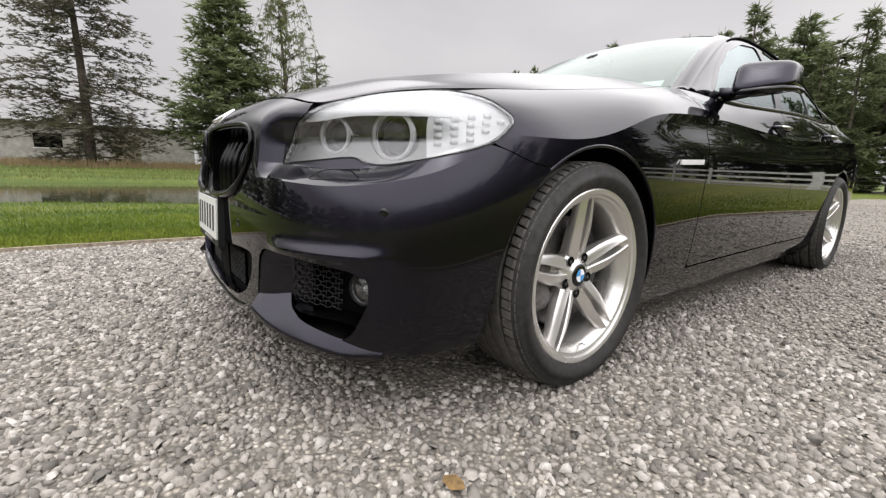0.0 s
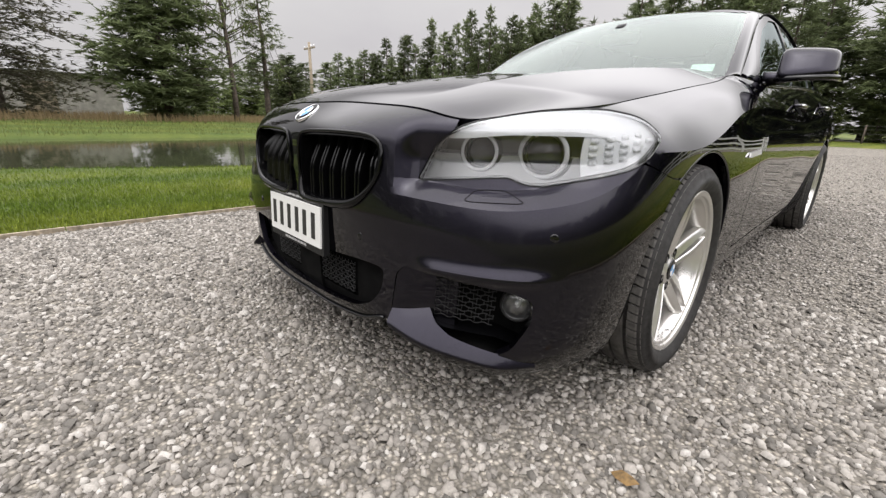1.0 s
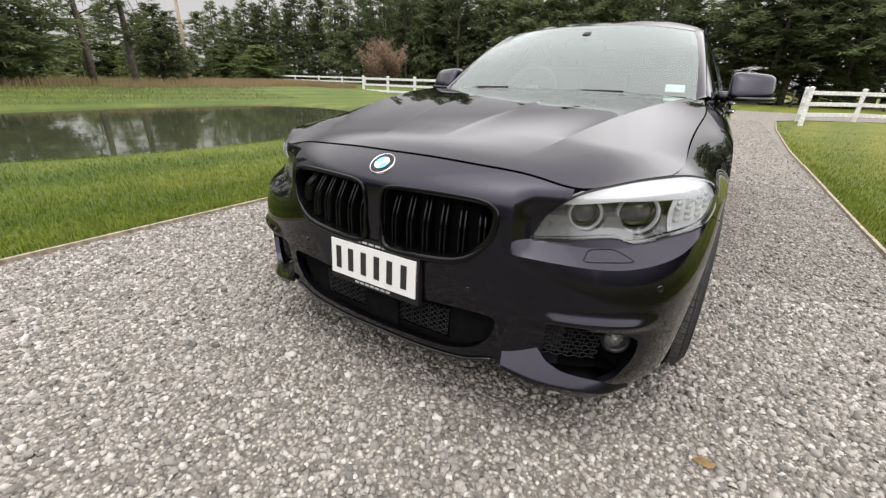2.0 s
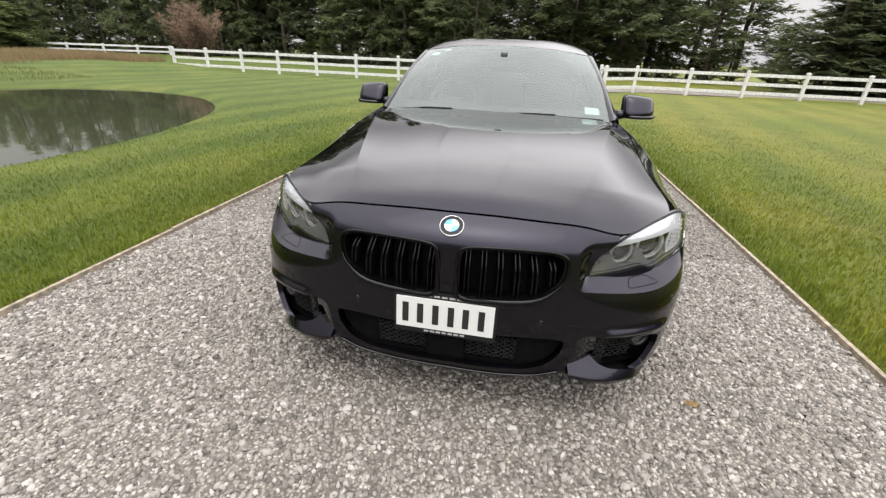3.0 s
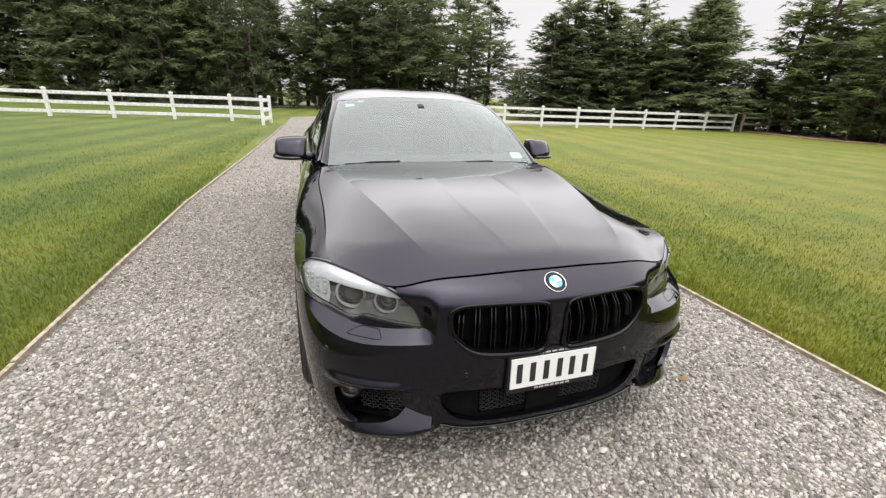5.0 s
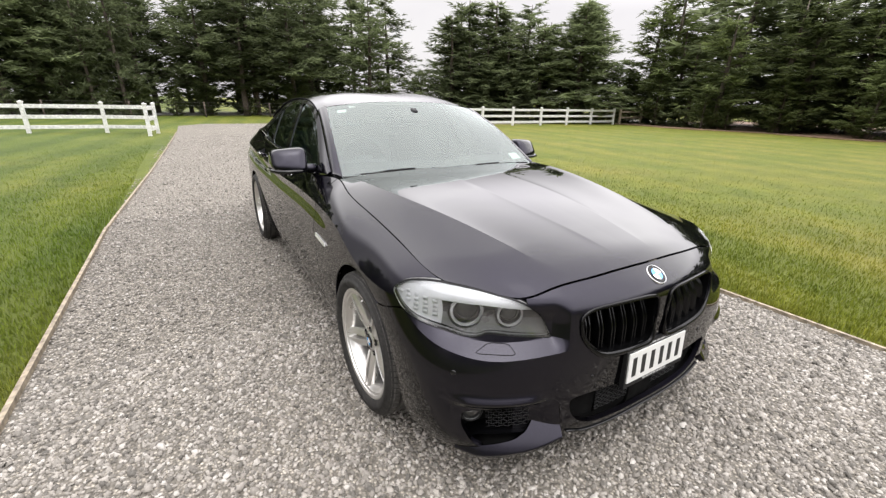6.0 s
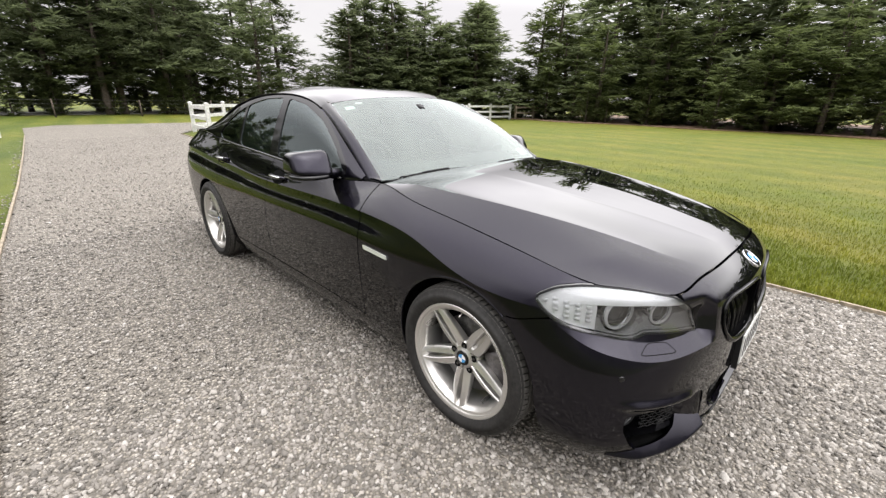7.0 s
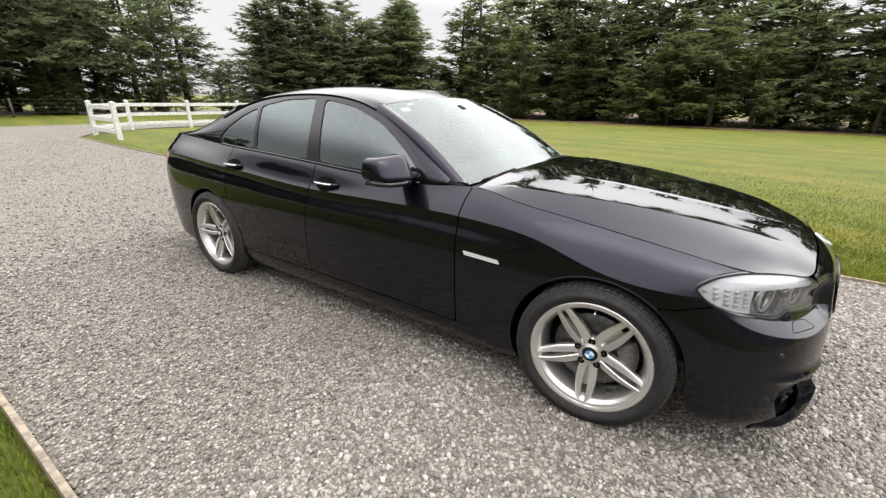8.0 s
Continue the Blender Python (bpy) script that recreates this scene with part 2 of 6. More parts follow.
STONE = gravel_stone_material()
BED = gravel_bed_material()
LAWN = grass_material("lawn", False)
BLADE = grass_material("grass_blades", True)
PINE = foliage_material("pine_needles", (0.078, 0.098, 0.047), (0.155, 0.184, 0.088))
SPRUCE = foliage_material("thin_spruce_needles", (0.085, 0.080, 0.055), (0.150, 0.145, 0.095))
CYPRESS = foliage_material("cypress_foliage", (0.068, 0.090, 0.031), (0.138, 0.168, 0.061))
BIRCHLEAF = foliage_material("pale_birch_leaves", (0.09, 0.12, 0.04), (0.22, 0.26, 0.10))
TWIGS = foliage_material("bare_brown_twigs", (0.13, 0.088, 0.062), (0.25, 0.175, 0.125))
REED = foliage_material("dry_reed_grass", (0.075, 0.105, 0.028), (0.15, 0.16, 0.058))
STRAW = foliage_material("dry_straw_grass", (0.20, 0.145, 0.075), (0.36, 0.27, 0.15))
BARK = plain("bark", (0.075, 0.058, 0.045), 0.9, grain=0.3, scale=9).m
FENCEWHITE = plain("white_fence_paint", (0.62, 0.62, 0.60), 0.45, grain=0.03, scale=14).m
TIMBER = plain("weathered_timber", (0.24, 0.20, 0.145), 0.85, grain=0.25, scale=25).m
SHEDWALL = plain("off_white_weatherboard", (0.33, 0.315, 0.285), 0.8, grain=0.05, scale=3).m
LITTER = plain("pine_needle_litter", (0.17, 0.105, 0.065), 0.95, grain=0.25, scale=6).m
SHEDROOF = plain("grey_roof_sheet", (0.17, 0.17, 0.17), 0.8, grain=0.1, scale=3).m
ROADMAT = plain("pale_road", (0.24, 0.23, 0.215), 0.9, grain=0.1, scale=12).m
LEAFMAT = plain("dead_leaf", (0.14, 0.085, 0.03), 0.8, grain=0.3, scale=90).m


def water_material():
    k = Mat("pond_water", Base_Color=(0.035, 0.04, 0.022), Roughness=0.03, IOR=1.33, Specular_IOR_Level=0.6)
    k.bump(k.noise(3.0, 3), 0.08, 0.02)
    return k.m


WATER = water_material()


# ---------------------------------------------------------------- mesh helpers
def part(name, verts, faces, material, parent=None, label="", smooth=True):
    """One mesh object from vertices and faces, under its thing."""
    me = bpy.data.meshes.new(name)
    me.from_pydata([tuple(v) for v in verts], [], [tuple(f) for f in faces])
    if smooth:
        me.polygons.foreach_set("use_smooth", [True] * len(me.polygons))
    me.materials.append(material)
    me.update()
    ob = new(name, me)
    if parent is not None:
        ob.parent = parent
    if label:
        ob["label"] = label
    return ob


def bm_part(name, bm, material, parent=None, label="", smooth=False, bevel=0.0):
    if bevel:
        bmesh.ops.bevel(bm, geom=[e for e in bm.edges if e.is_manifold and e.calc_face_angle(0) > 0.6], offset=bevel, segments=2, affect="EDGES")
    me = bpy.data.meshes.new(name)
    bm.to_mesh(me)
    bm.free()
    if smooth:
        me.polygons.foreach_set("use_smooth", [True] * len(me.polygons))
    me.materials.append(material)
    ob = new(name, me)
    if parent is not None:
        ob.parent = parent
    if label:
        ob["label"] = label
    return ob


def box_bm(x0, x1, y0, y1, z0, z1, bm=None):
    bm = bm or bmesh.new()
    vs = [bm.verts.new((x, y, z)) for x in (x0, x1) for y in (y0, y1) for z in (z0, z1)]
    for f in ((0, 1, 3, 2), (4, 6, 7, 5), (0, 4, 5, 1), (2, 3, 7, 6), (0, 2, 6, 4), (1, 5, 7, 3)):
        bm.faces.new([vs[i] for i in f])
    return bm


def empty(name, label, category, group="", at=(0, 0, 0)):
    ob = new(name)
    ob.location = at
    ob.empty_display_size = 0.1
    return tagged(ob, label, category, group)


def spline(*knots):
    """Natural cubic spline through (s, value) pairs; flat slope continuation outside."""
    xs, ys = np.array([k[0] for k in knots], float), np.array([k[1] for k in knots], float)
    n = len(xs)
    h = np.diff(xs)
    A, r = np.eye(n), np.zeros(n)
    for i in range(1, n - 1):
        A[i, i - 1:i + 2] = h[i - 1], 2 * (h[i - 1] + h[i]), h[i]
        r[i] = 6 * ((ys[i + 1] - ys[i]) / h[i] - (ys[i] - ys[i - 1]) / h[i - 1])
    m = np.linalg.solve(A, r)

    def f(s):
        s = np.clip(np.asarray(s, float), xs[0], xs[-1])
        i = np.clip(np.searchsorted(xs, s) - 1, 0, n - 2)
        a, b = xs[i + 1] - s, s - xs[i]
        return (m[i] * a ** 3 + m[i + 1] * b ** 3) / (6 * h[i]) + (ys[i] / h[i] - m[i] * h[i] / 6) * a + (ys[i + 1] / h[i] - m[i + 1] * h[i] / 6) * b
    return f


def smooth_step(a, b, s):
    t = np.clip((np.asarray(s, float) - a) / (b - a), 0, 1)
    return t * t * (3 - 2 * t)


def inside(poly, U, V):
    """Signed distance to a closed polygon in a plane, positive inside."""
    p = np.array(poly, float)
    q = np.roll(p, -1, axis=0)
    U, V = np.asarray(U, float), np.asarray(V, float)
    dist = np.full(U.shape, 1e9)
    odd = np.zeros(U.shape, bool)
    for (ax, ay), (bx, by) in zip(p, q):
        dx, dy = bx - ax, by - ay
        t = np.clip(((U - ax) * dx + (V - ay) * dy) / (dx * dx + dy * dy + 1e-12), 0, 1)
        dist = np.minimum(dist, np.hypot(U - ax - t * dx, V - ay - t * dy))
        cross = (ay > V) != (by > V)
        with np.errstate(divide="ignore", invalid="ignore"):
            odd ^= cross & (U < dx * (V - ay) / (dy if dy else 1e-12) + ax)
    return np.where(odd, dist, -dist)


def rounded(poly, steps=6, pull=0.5):
    """A closed outline smoothed by a uniform B-spline-like corner cut."""
    p = [Vector(c) for c in poly]
    n, out = len(p), []
    for i in range(n):
        a, b, c = p[i - 1], p[i], p[(i + 1) % n]
        s, e = b.lerp(a, pull), b.lerp(c, pull)
        for k in range(steps + 1):
            t = k / steps
            out.append(((1 - t) ** 2 * s + 2 * t * (1 - t) * b + t * t * e).to_tuple())
    return out


def sheet(fn, U, V, keep=None, rim=0.0, mirror=False, thick_to=None, center=(0, 1.5, 0.5)):
    """A surface patch fn(u, v) -> (x, y, z) cut cleanly where keep(x, y, z, u, v) turns negative, with its edge folded inwards by rim.
    Returns vertices and faces."""
    U, V = np.asarray(U, float), np.asarray(V, float)
    UU, VV = np.meshgrid(U, V, indexing="ij")
    X, Y, Z = fn(UU, VV)
    F = np.ones(UU.shape) if keep is None else keep(X, Y, Z, UU, VV)
    verts, ids, faces, cuts = [], {}, [], {}
    pu, pv = [], []

    def corner(i, j):
        key = (i, j)
        if key not in ids:
            ids[key] = len(pu)
            pu.append(UU[i, j]), pv.append(VV[i, j])
        return ids[key]

    def crossing(a, b):
        key = (a, b) if a < b else (b, a)
        if key not in ids:
            fa, fb = F[key[0]], F[key[1]]
            t = fa / (fa - fb)
            ids[key] = len(pu)
            pu.append(UU[key[0]] * (1 - t) + UU[key[1]] * t), pv.append(VV[key[0]] * (1 - t) + VV[key[1]] * t)
        return ids[key]
    pos = F > 0
    for i in range(len(U) - 1):
        for j in range(len(V) - 1):
            c = ((i, j), (i + 1, j), (i + 1, j + 1), (i, j + 1))
            s = [pos[k] for k in c]
            if not any(s):
                continue
            loop = []
            for k in range(4):
                a, b = c[k], c[(k + 1) % 4]
                if pos[a]:
                    loop.append(corner(*a))
                if pos[a] != pos[b]:
                    loop.append(crossing(a, b))
            if len(loop) >= 3:
                faces.append(loop)
    if not faces:
        return [], []
    x, y, z = fn(np.array(pu), np.array(pv))
    P = np.stack([x, y, z], -1)
    if mirror:
        P[:, 0] *= -1
    N = np.zeros_like(P)
    out = 0.0
    cen = np.array(center)
    for f in faces:
        a, b, c = P[f[0]], P[f[1]], P[f[2]]
        nn = np.cross(b - a, c - a)
        if len(f) > 3:
            nn = nn + np.cross(c - a, P[f[3]] - a)
        out += float(np.dot(nn, a - cen))
        for k in f:
            N[k] += nn
    if out < 0:
        faces = [f[::-1] for f in faces]
        N = -N
    N /= np.linalg.norm(N, axis=1, keepdims=True) + 1e-12
    verts = [tuple(p) for p in P]
    if rim:
        seen = {}
        for f in faces:
            for k in range(len(f)):
                e = (f[k], f[(k + 1) % len(f)])
                if (e[1], e[0]) in seen:
                    del seen[(e[1], e[0])]
                else:
                    seen[e] = 1
        top, low = {}, {}
        for a, b in list(seen):
            for k in (a, b):
                if k not in top:
                    top[k] = len(verts)
                    verts.append(tuple(P[k]))
                    low[k] = len(verts)
                    verts.append(tuple(P[k] - N[k] * rim))
            faces.append([top[b], top[a], low[a], low[b]])
    return verts, faces


def lathe(profile, steps=64, axis="x"):
    """Turn (radius, along) pairs round the x axis."""
    verts, faces = [], []
    n = len(profile)
    for i in range(steps):
        a = 2 * math.pi * i / steps
        for r, s in profile:
            verts.append((s, r * math.cos(a), r * math.sin(a)))
    for i in range(steps):
        for k in range(n - 1):
            p, q = i * n + k, ((i + 1) % steps) * n + k
            faces.append((p, p + 1, q + 1, q))
    return verts, faces


def tube(points, radius, steps=8, closed=False):
    """A round bar along points."""
    pts = [Vector(p) for p in points]
    verts, faces = [], []
    n = len(pts)
    for i, p in enumerate(pts):
        d = (pts[(i + 1) % n] - pts[i - 1]) if closed else (pts[min(i + 1, n - 1)] - pts[max(i - 1, 0)])
        d.normalize()
        side = d.cross(Vector((0, 0, 1)))
        if side.length < 0.01:
            side = d.cross(Vector((1, 0, 0)))
        side.normalize()
        up = side.cross(d)
        r = radius[i] if isinstance(radius, (list, tuple)) else radius
        for k in range(steps):
            a = 2 * math.pi * k / steps
            verts.append(tuple(p + side * (r * math.cos(a)) + up * (r * math.sin(a))))
    for i in range(n if closed else n - 1):
        for k in range(steps):
            a, b = i * steps + k, i * steps + (k + 1) % steps
            c, d = ((i + 1) % n) * steps + (k + 1) % steps, ((i + 1) % n) * steps + k
            faces.append((a, b, c, d))
    if not closed:
        faces += [tuple(range(steps))[::-1], tuple((n - 1) * steps + k for k in range(steps))]
    return verts, faces


def join(*pieces):
    verts, faces = [], []
    for v, f in pieces:
        o = len(verts)
        verts += [tuple(p) for p in v]
        faces += [tuple(i + o for i in q) for q in f]
    return verts, faces


def moved(mesh, m):
    v, f = mesh
    flip = m.to_3x3().determinant() < 0
    return [tuple(m @ Vector(p)) for p in v], [tuple(reversed(q)) if flip else q for q in f]


def box(x0, x1, y0, y1, z0, z1):
    v = [(x, y, z) for x in (x0, x1) for y in (y0, y1) for z in (z0, z1)]
    return v, [(0, 1, 3, 2), (4, 6, 7, 5), (0, 4, 5, 1), (2, 3, 7, 6), (0, 2, 6, 4), (1, 5, 7, 3)]


# ---------------------------------------------------------------- ground, drive, pond
DRIVE_W, DRIVE_E = -2.36, 1.99
POND = rounded([(-7.6, -8), (-7.2, -1.6), (-5.7, 0.2), (-5.6, 2.2), (-5.9, 4.2), (-6.9, 7.0), (-9.2, 9.2), (-12.2, 9.7), (-14.8, 8.9), (-15.4, 6.4),
                (-15.6, 3.0), (-15.4, -0.2), (-15.8, -3), (-15.2, -9), (-11.5, -12)], 5)
DRIVE = [(DRIVE_W, -14), (DRIVE_E, -14), (DRIVE_E, 8), (2.15, 13), (2.45, 17.5), (3.4, 19.2), (6, 20.6), (12, 21.2), (40, 21.0), (40, 25.5), (12, 25.2),
         (3.5, 25.0), (-0.6, 25.2), (-1.7, 23.5), (-1.75, 19), (-1.95, 13), (-2.15, 8), (DRIVE_W, 4)]


def axis_steps(lo, hi, near, fine, far):
    """Grid lines, close together round the place and wider towards the horizon."""
    s, out = near[0], []
    while s < near[1]:
        out.append(s)
        s += fine
    step = fine
    while s < hi:
        out.append(s)
        step *= 1.18
        s += min(step, far)
    out.append(hi)
    s, step = near[0], fine
    while s > lo:
        step *= 1.18
        s -= min(step, far)
        out.insert(0, s)
    return np.array(out)


def ground_height(x, y):
    d = inside(POND, x, y)
    z = 0.02 + 0.015 * np.sin(x * 0.9 + y * 0.4) * np.sin(y * 0.7 - x * 0.2) - 0.55 * smooth_step(-0.5, 1.6, d)
    dr = inside(DRIVE, x, y)
    z = np.where(dr > -0.25, np.minimum(z, 0.02 - 0.09 * smooth_step(-0.12, 0.05, dr)), z)
    west = smooth_step(-15, -22, x)
    return z + west * 0.35


def build_ground():
    xs = axis_steps(-1500, 1500, (-16, 8), 0.25, 120)
    ys = axis_steps(-1500, 1500, (-6, 14), 0.25, 120)
    X, Y = np.meshgrid(xs, ys, indexing="ij")
    Z = ground_height(X, Y)
    n = len(ys)
    v = np.stack([X, Y, Z], -1).reshape(-1, 3)
    f = [(i * n + j, (i + 1) * n + j, (i + 1) * n + j + 1, i * n + j + 1) for i in range(len(xs) - 1) for j in range(n - 1)]
    ob = part("ground", v, f, LAWN)
    return tagged(ob, "mown green lawn with paler dry patches", "lawn", kind="structure")


build_ground()


def strip_mesh(outline, z, skirt):
    """A flat sheet of any outline, triangulated, with a skirt down its edge."""
    bm = bmesh.new()
    vs = [bm.verts.new((x, y, z)) for x, y in outline]
    bm.faces.new(vs)
    low = [bm.verts.new((x, y, z - skirt)) for x, y in outline]
    for i in range(len(vs)):
        j = (i + 1) % len(vs)
        bm.faces.new((vs[j], vs[i], low[i], low[j]))
    bmesh.ops.triangulate(bm, faces=bm.faces[:1])
    bmesh.ops.recalc_face_normals(bm, faces=bm.faces)
    return bm


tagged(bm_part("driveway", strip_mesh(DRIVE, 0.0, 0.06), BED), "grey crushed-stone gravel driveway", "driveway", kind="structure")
tagged(bm_part("road", strip_mesh([(-300, 38), (300, 36), (300, 41), (-300, 43)], 0.05, 0.06), ROADMAT), "pale sealed road beyond the lawn", "road", kind="structure")
tagged(bm_part("water", strip_mesh([(-9.5 + (x + 9.5) * 1.10, 0.5 + (y - 0.5) * 1.05) for x, y in POND], -0.06, 0.02), WATER), "still dark pond water with grassy banks", "pond", kind="structure")


def edging(name, pts):
    """Timber edging boards set on edge, end to end, along the gravel."""
    root = tagged(new(name), "thin weathered timber boards edging the gravel", "edging", kind="structure")
    for (x0, y0), (x1, y1) in zip(pts, pts[1:]):
        d = Vector((x1 - x0, y1 - y0, 0))
        nrm = Vector((-d.y, d.x, 0)).normalized() * 0.0125
        k = max(1, int(d.length / 1.8))
        for i in range(k):
            a, b = Vector((x0, y0, 0)) + d * (i / k) + d.normalized() * 0.003, Vector((x0, y0, 0)) + d * ((i + 1) / k) - d.normalized() * 0.003
            v = []
            for p in (a, b):
                top = 0.028 + random.uniform(-0.006, 0.006)
                for s in (-1, 1):
                    for z in (-0.06, top):
                        v.append((p.x + nrm.x * s, p.y + nrm.y * s, z))
            part("board", v, ((0, 1, 3, 2), (4, 6, 7, 5), (0, 4, 5, 1), (2, 3, 7, 6), (0, 2, 6, 4), (1, 5, 7, 3)), TIMBER, root, smooth=False)
    return root


edging("edging_1", [(DRIVE_W - 0.012, -14), (DRIVE_W - 0.012, 4), (-2.16, 8), (-1.96, 13), (-1.76, 19)])
edging("edging_2", [(DRIVE_E + 0.012, -14), (DRIVE_E + 0.012, 8), (2.16, 13), (2.46, 17.4)])


# needle litter under the trees
random.seed(6)
_edge = [(25.6 + 0.5 * math.sin(i * 0.9) + random.uniform(-.25, .25), 19.5 - i * 1.1) for i in range(36)]
tagged(bm_part("needle_litter", strip_mesh([(46, 20)] + _edge + [(46, -20)], 0.055, 0.03), LITTER), "reddish-brown pine needle litter under the trees", "litter", kind="structure")


# ---------------------------------------------------------------- fence
def box_piece(name, m, size, parent, chamfer=0.0):
    bm = box_bm(-size[0] / 2, size[0] / 2, -size[1] / 2, size[1] / 2, 0, size[2])
    if chamfer:
        bmesh.ops.bevel(bm, geom=bm.edges[:], offset=chamfer, segments=1, affect="EDGES")
    ob = bm_part(name, bm, FENCEWHITE, parent)
    ob.matrix_local = m
    return ob


def fence(name, posts, height, label, rails=(0.97, 0.60, 0.24), post_w=0.12, rail_h=0.13):
    """White posts with pyramid caps and three flat rails between them."""
    root = empty(name, label, "fence", "white fences", at=(posts[0][0], posts[0][1], 0))
    org = Vector((posts[0][0], posts[0][1], 0))
    bm = box_bm(-post_w / 2, post_w / 2, -post_w / 2, post_w / 2, -0.1, height - 0.06)
    c = box_bm(-post_w * 0.62, post_w * 0.62, -post_w * 0.62, post_w * 0.62, height - 0.06, height - 0.03, bm)
    tip = c.verts.new((0, 0, height))
    base = [c.verts.new((x * post_w * 0.55, y * post_w * 0.55, height - 0.03)) for x, y in ((-1, -1), (1, -1), (1, 1), (-1, 1))]
    for i in range(4):
        c.faces.new((base[i], base[(i + 1) % 4], tip))
    first = bm_part("post", c, FENCEWHITE, root)
    first.location = (0, 0, 0)
    for x, y in posts[1:]:
        p = first.copy()
        scene.collection.objects.link(p)
        p.location = (x - org.x, y - org.y, 0)
    for (x0, y0), (x1, y1) in zip(posts, posts[1:]):
        d = Vector((x1 - x0, y1 - y0, 0))
        ang = math.degrees(math.atan2(d.y, d.x))
        for r in rails:
            m = pose((x0 + x1) / 2 - org.x, (y0 + y1) / 2 - org.y, r - rail_h / 2, 0, 0, ang)
            box_piece("rail", m, (d.length - post_w, 0.04, rail_h), root, 0.004)
    return root


def line_posts(x0, y0, x1, y1, n):
    return [(x0 + (x1 - x0) * i / n, y0 + (y1 - y0) * i / n) for i in range(n + 1)]


fence("paddock_fence", [(-2.55, 17.0), (-2.36, 18.5)] + line_posts(-4.03, 19.27, -20.0, 20.49, 7), 1.16,
      "white painted three-rail timber fence beside the pond lawn")
fence("paddock_fence", [(2.93, 15.5), (3.11, 18.0)] + line_posts(4.98, 20.01, 25.52, 19.04, 9), 1.16,
      "white painted three-rail timber fence along the back lawn")
fence("paddock_fence", line_posts(-31.0, 32.5, -47, 19, 9), 1.1, "white painted three-rail fence far beyond the pond")


def wood_fence(name, posts):
    root = empty(name, "weathered grey timber post-and-rail fence under the trees", "fence", at=(posts[0][0], posts[0][1], 0))
    org = Vector((posts[0][0], posts[0][1], 0))
    for x, y in posts:
        bm_part("post", box_bm(x - org.x - .06, x - org.x + .06, y - org.y - .06, y - org.y + .06, -0.1, 1.1), TIMBER, root)
    for (x0, y0), (x1, y1) in zip(posts, posts[1:]):
        d = Vector((x1 - x0, y1 - y0, 0))
        ang = math.degrees(math.atan2(d.y, d.x))
        for r in (0.9, 0.5):
            ob = bm_part("rail", box_bm(-d.length / 2, d.length / 2, -.02, .02, -.06, .06), TIMBER, root)
            ob.matrix_local = pose((x0 + x1) / 2 - org.x, (y0 + y1) / 2 - org.y, r, 0, 0, ang)
    return root


wood_fence("boundary_fence", line_posts(26.2, 19.0, 33.0, 18.5, 3))
def wire_fence(name, posts):
    root = empty(name, "dark wire fence on thin timber posts by the road", "fence", at=(posts[0][0], posts[0][1], 0))
    org = Vector((posts[0][0], posts[0][1], 0))
    for x, y in posts:
        part("post", *tube([(x - org.x, y - org.y, -.1), (x - org.x, y - org.y, 1.05)], .05, 6), BARK, root)
    for z in (.3, .55, .8, 1.0):
        part("wire", *tube([(x - org.x, y - org.y, z) for x, y in posts], .006, 4), STEEL, root)
    return root


wire_fence("roadside_fence", line_posts(-30, 33.5, 30, 33.0, 14))


# ---------------------------------------------------------------- trees
def trunk_mesh(h, r, rng, lean=0.02):
    pts, rad = [], []
    ph = rng.uniform(0, 6)
    for i in range(9):
        t = i / 8
        pts.append((math.sin(ph + 3 * t) * lean * h * t, math.cos(ph + 2 * t) * lean * h * t, h * t - 0.15 * (i == 0)))
        rad.append(r * (1 - t) ** 0.8 + 0.015)
    return tube(pts, rad, 8)


def spray(verts, faces, p, d, size, rng, n=6):
    """A flat fan of narrow leaflets round a twig, as one small clump."""
    d = d.normalized()
    side = d.cross(Vector((0, 0, 1)))
    if side.length < 0.05:
        side = Vector((1, 0, 0))
    side.normalize()
    up = side.cross(d)
    for k in range(n):
        a = (k / (n - 1) - 0.5) * 2.3 + rng.uniform(-.25, .25)
        way = (d * math.cos(a) + side * math.sin(a) + up * rng.uniform(-0.45, 0.35)).normalized()
        w = way.cross(Vector((rng.uniform(-1, 1), rng.uniform(-1, 1), 1))).normalized() * size * 0.092
        L = size * rng.uniform(0.5, 1.0)
        o = len(verts)
        b = p + way * size * 0.08
        verts += [tuple(b + w), tuple(p + way * L), tuple(b - w)]
        faces.append((o, o + 1, o + 2))


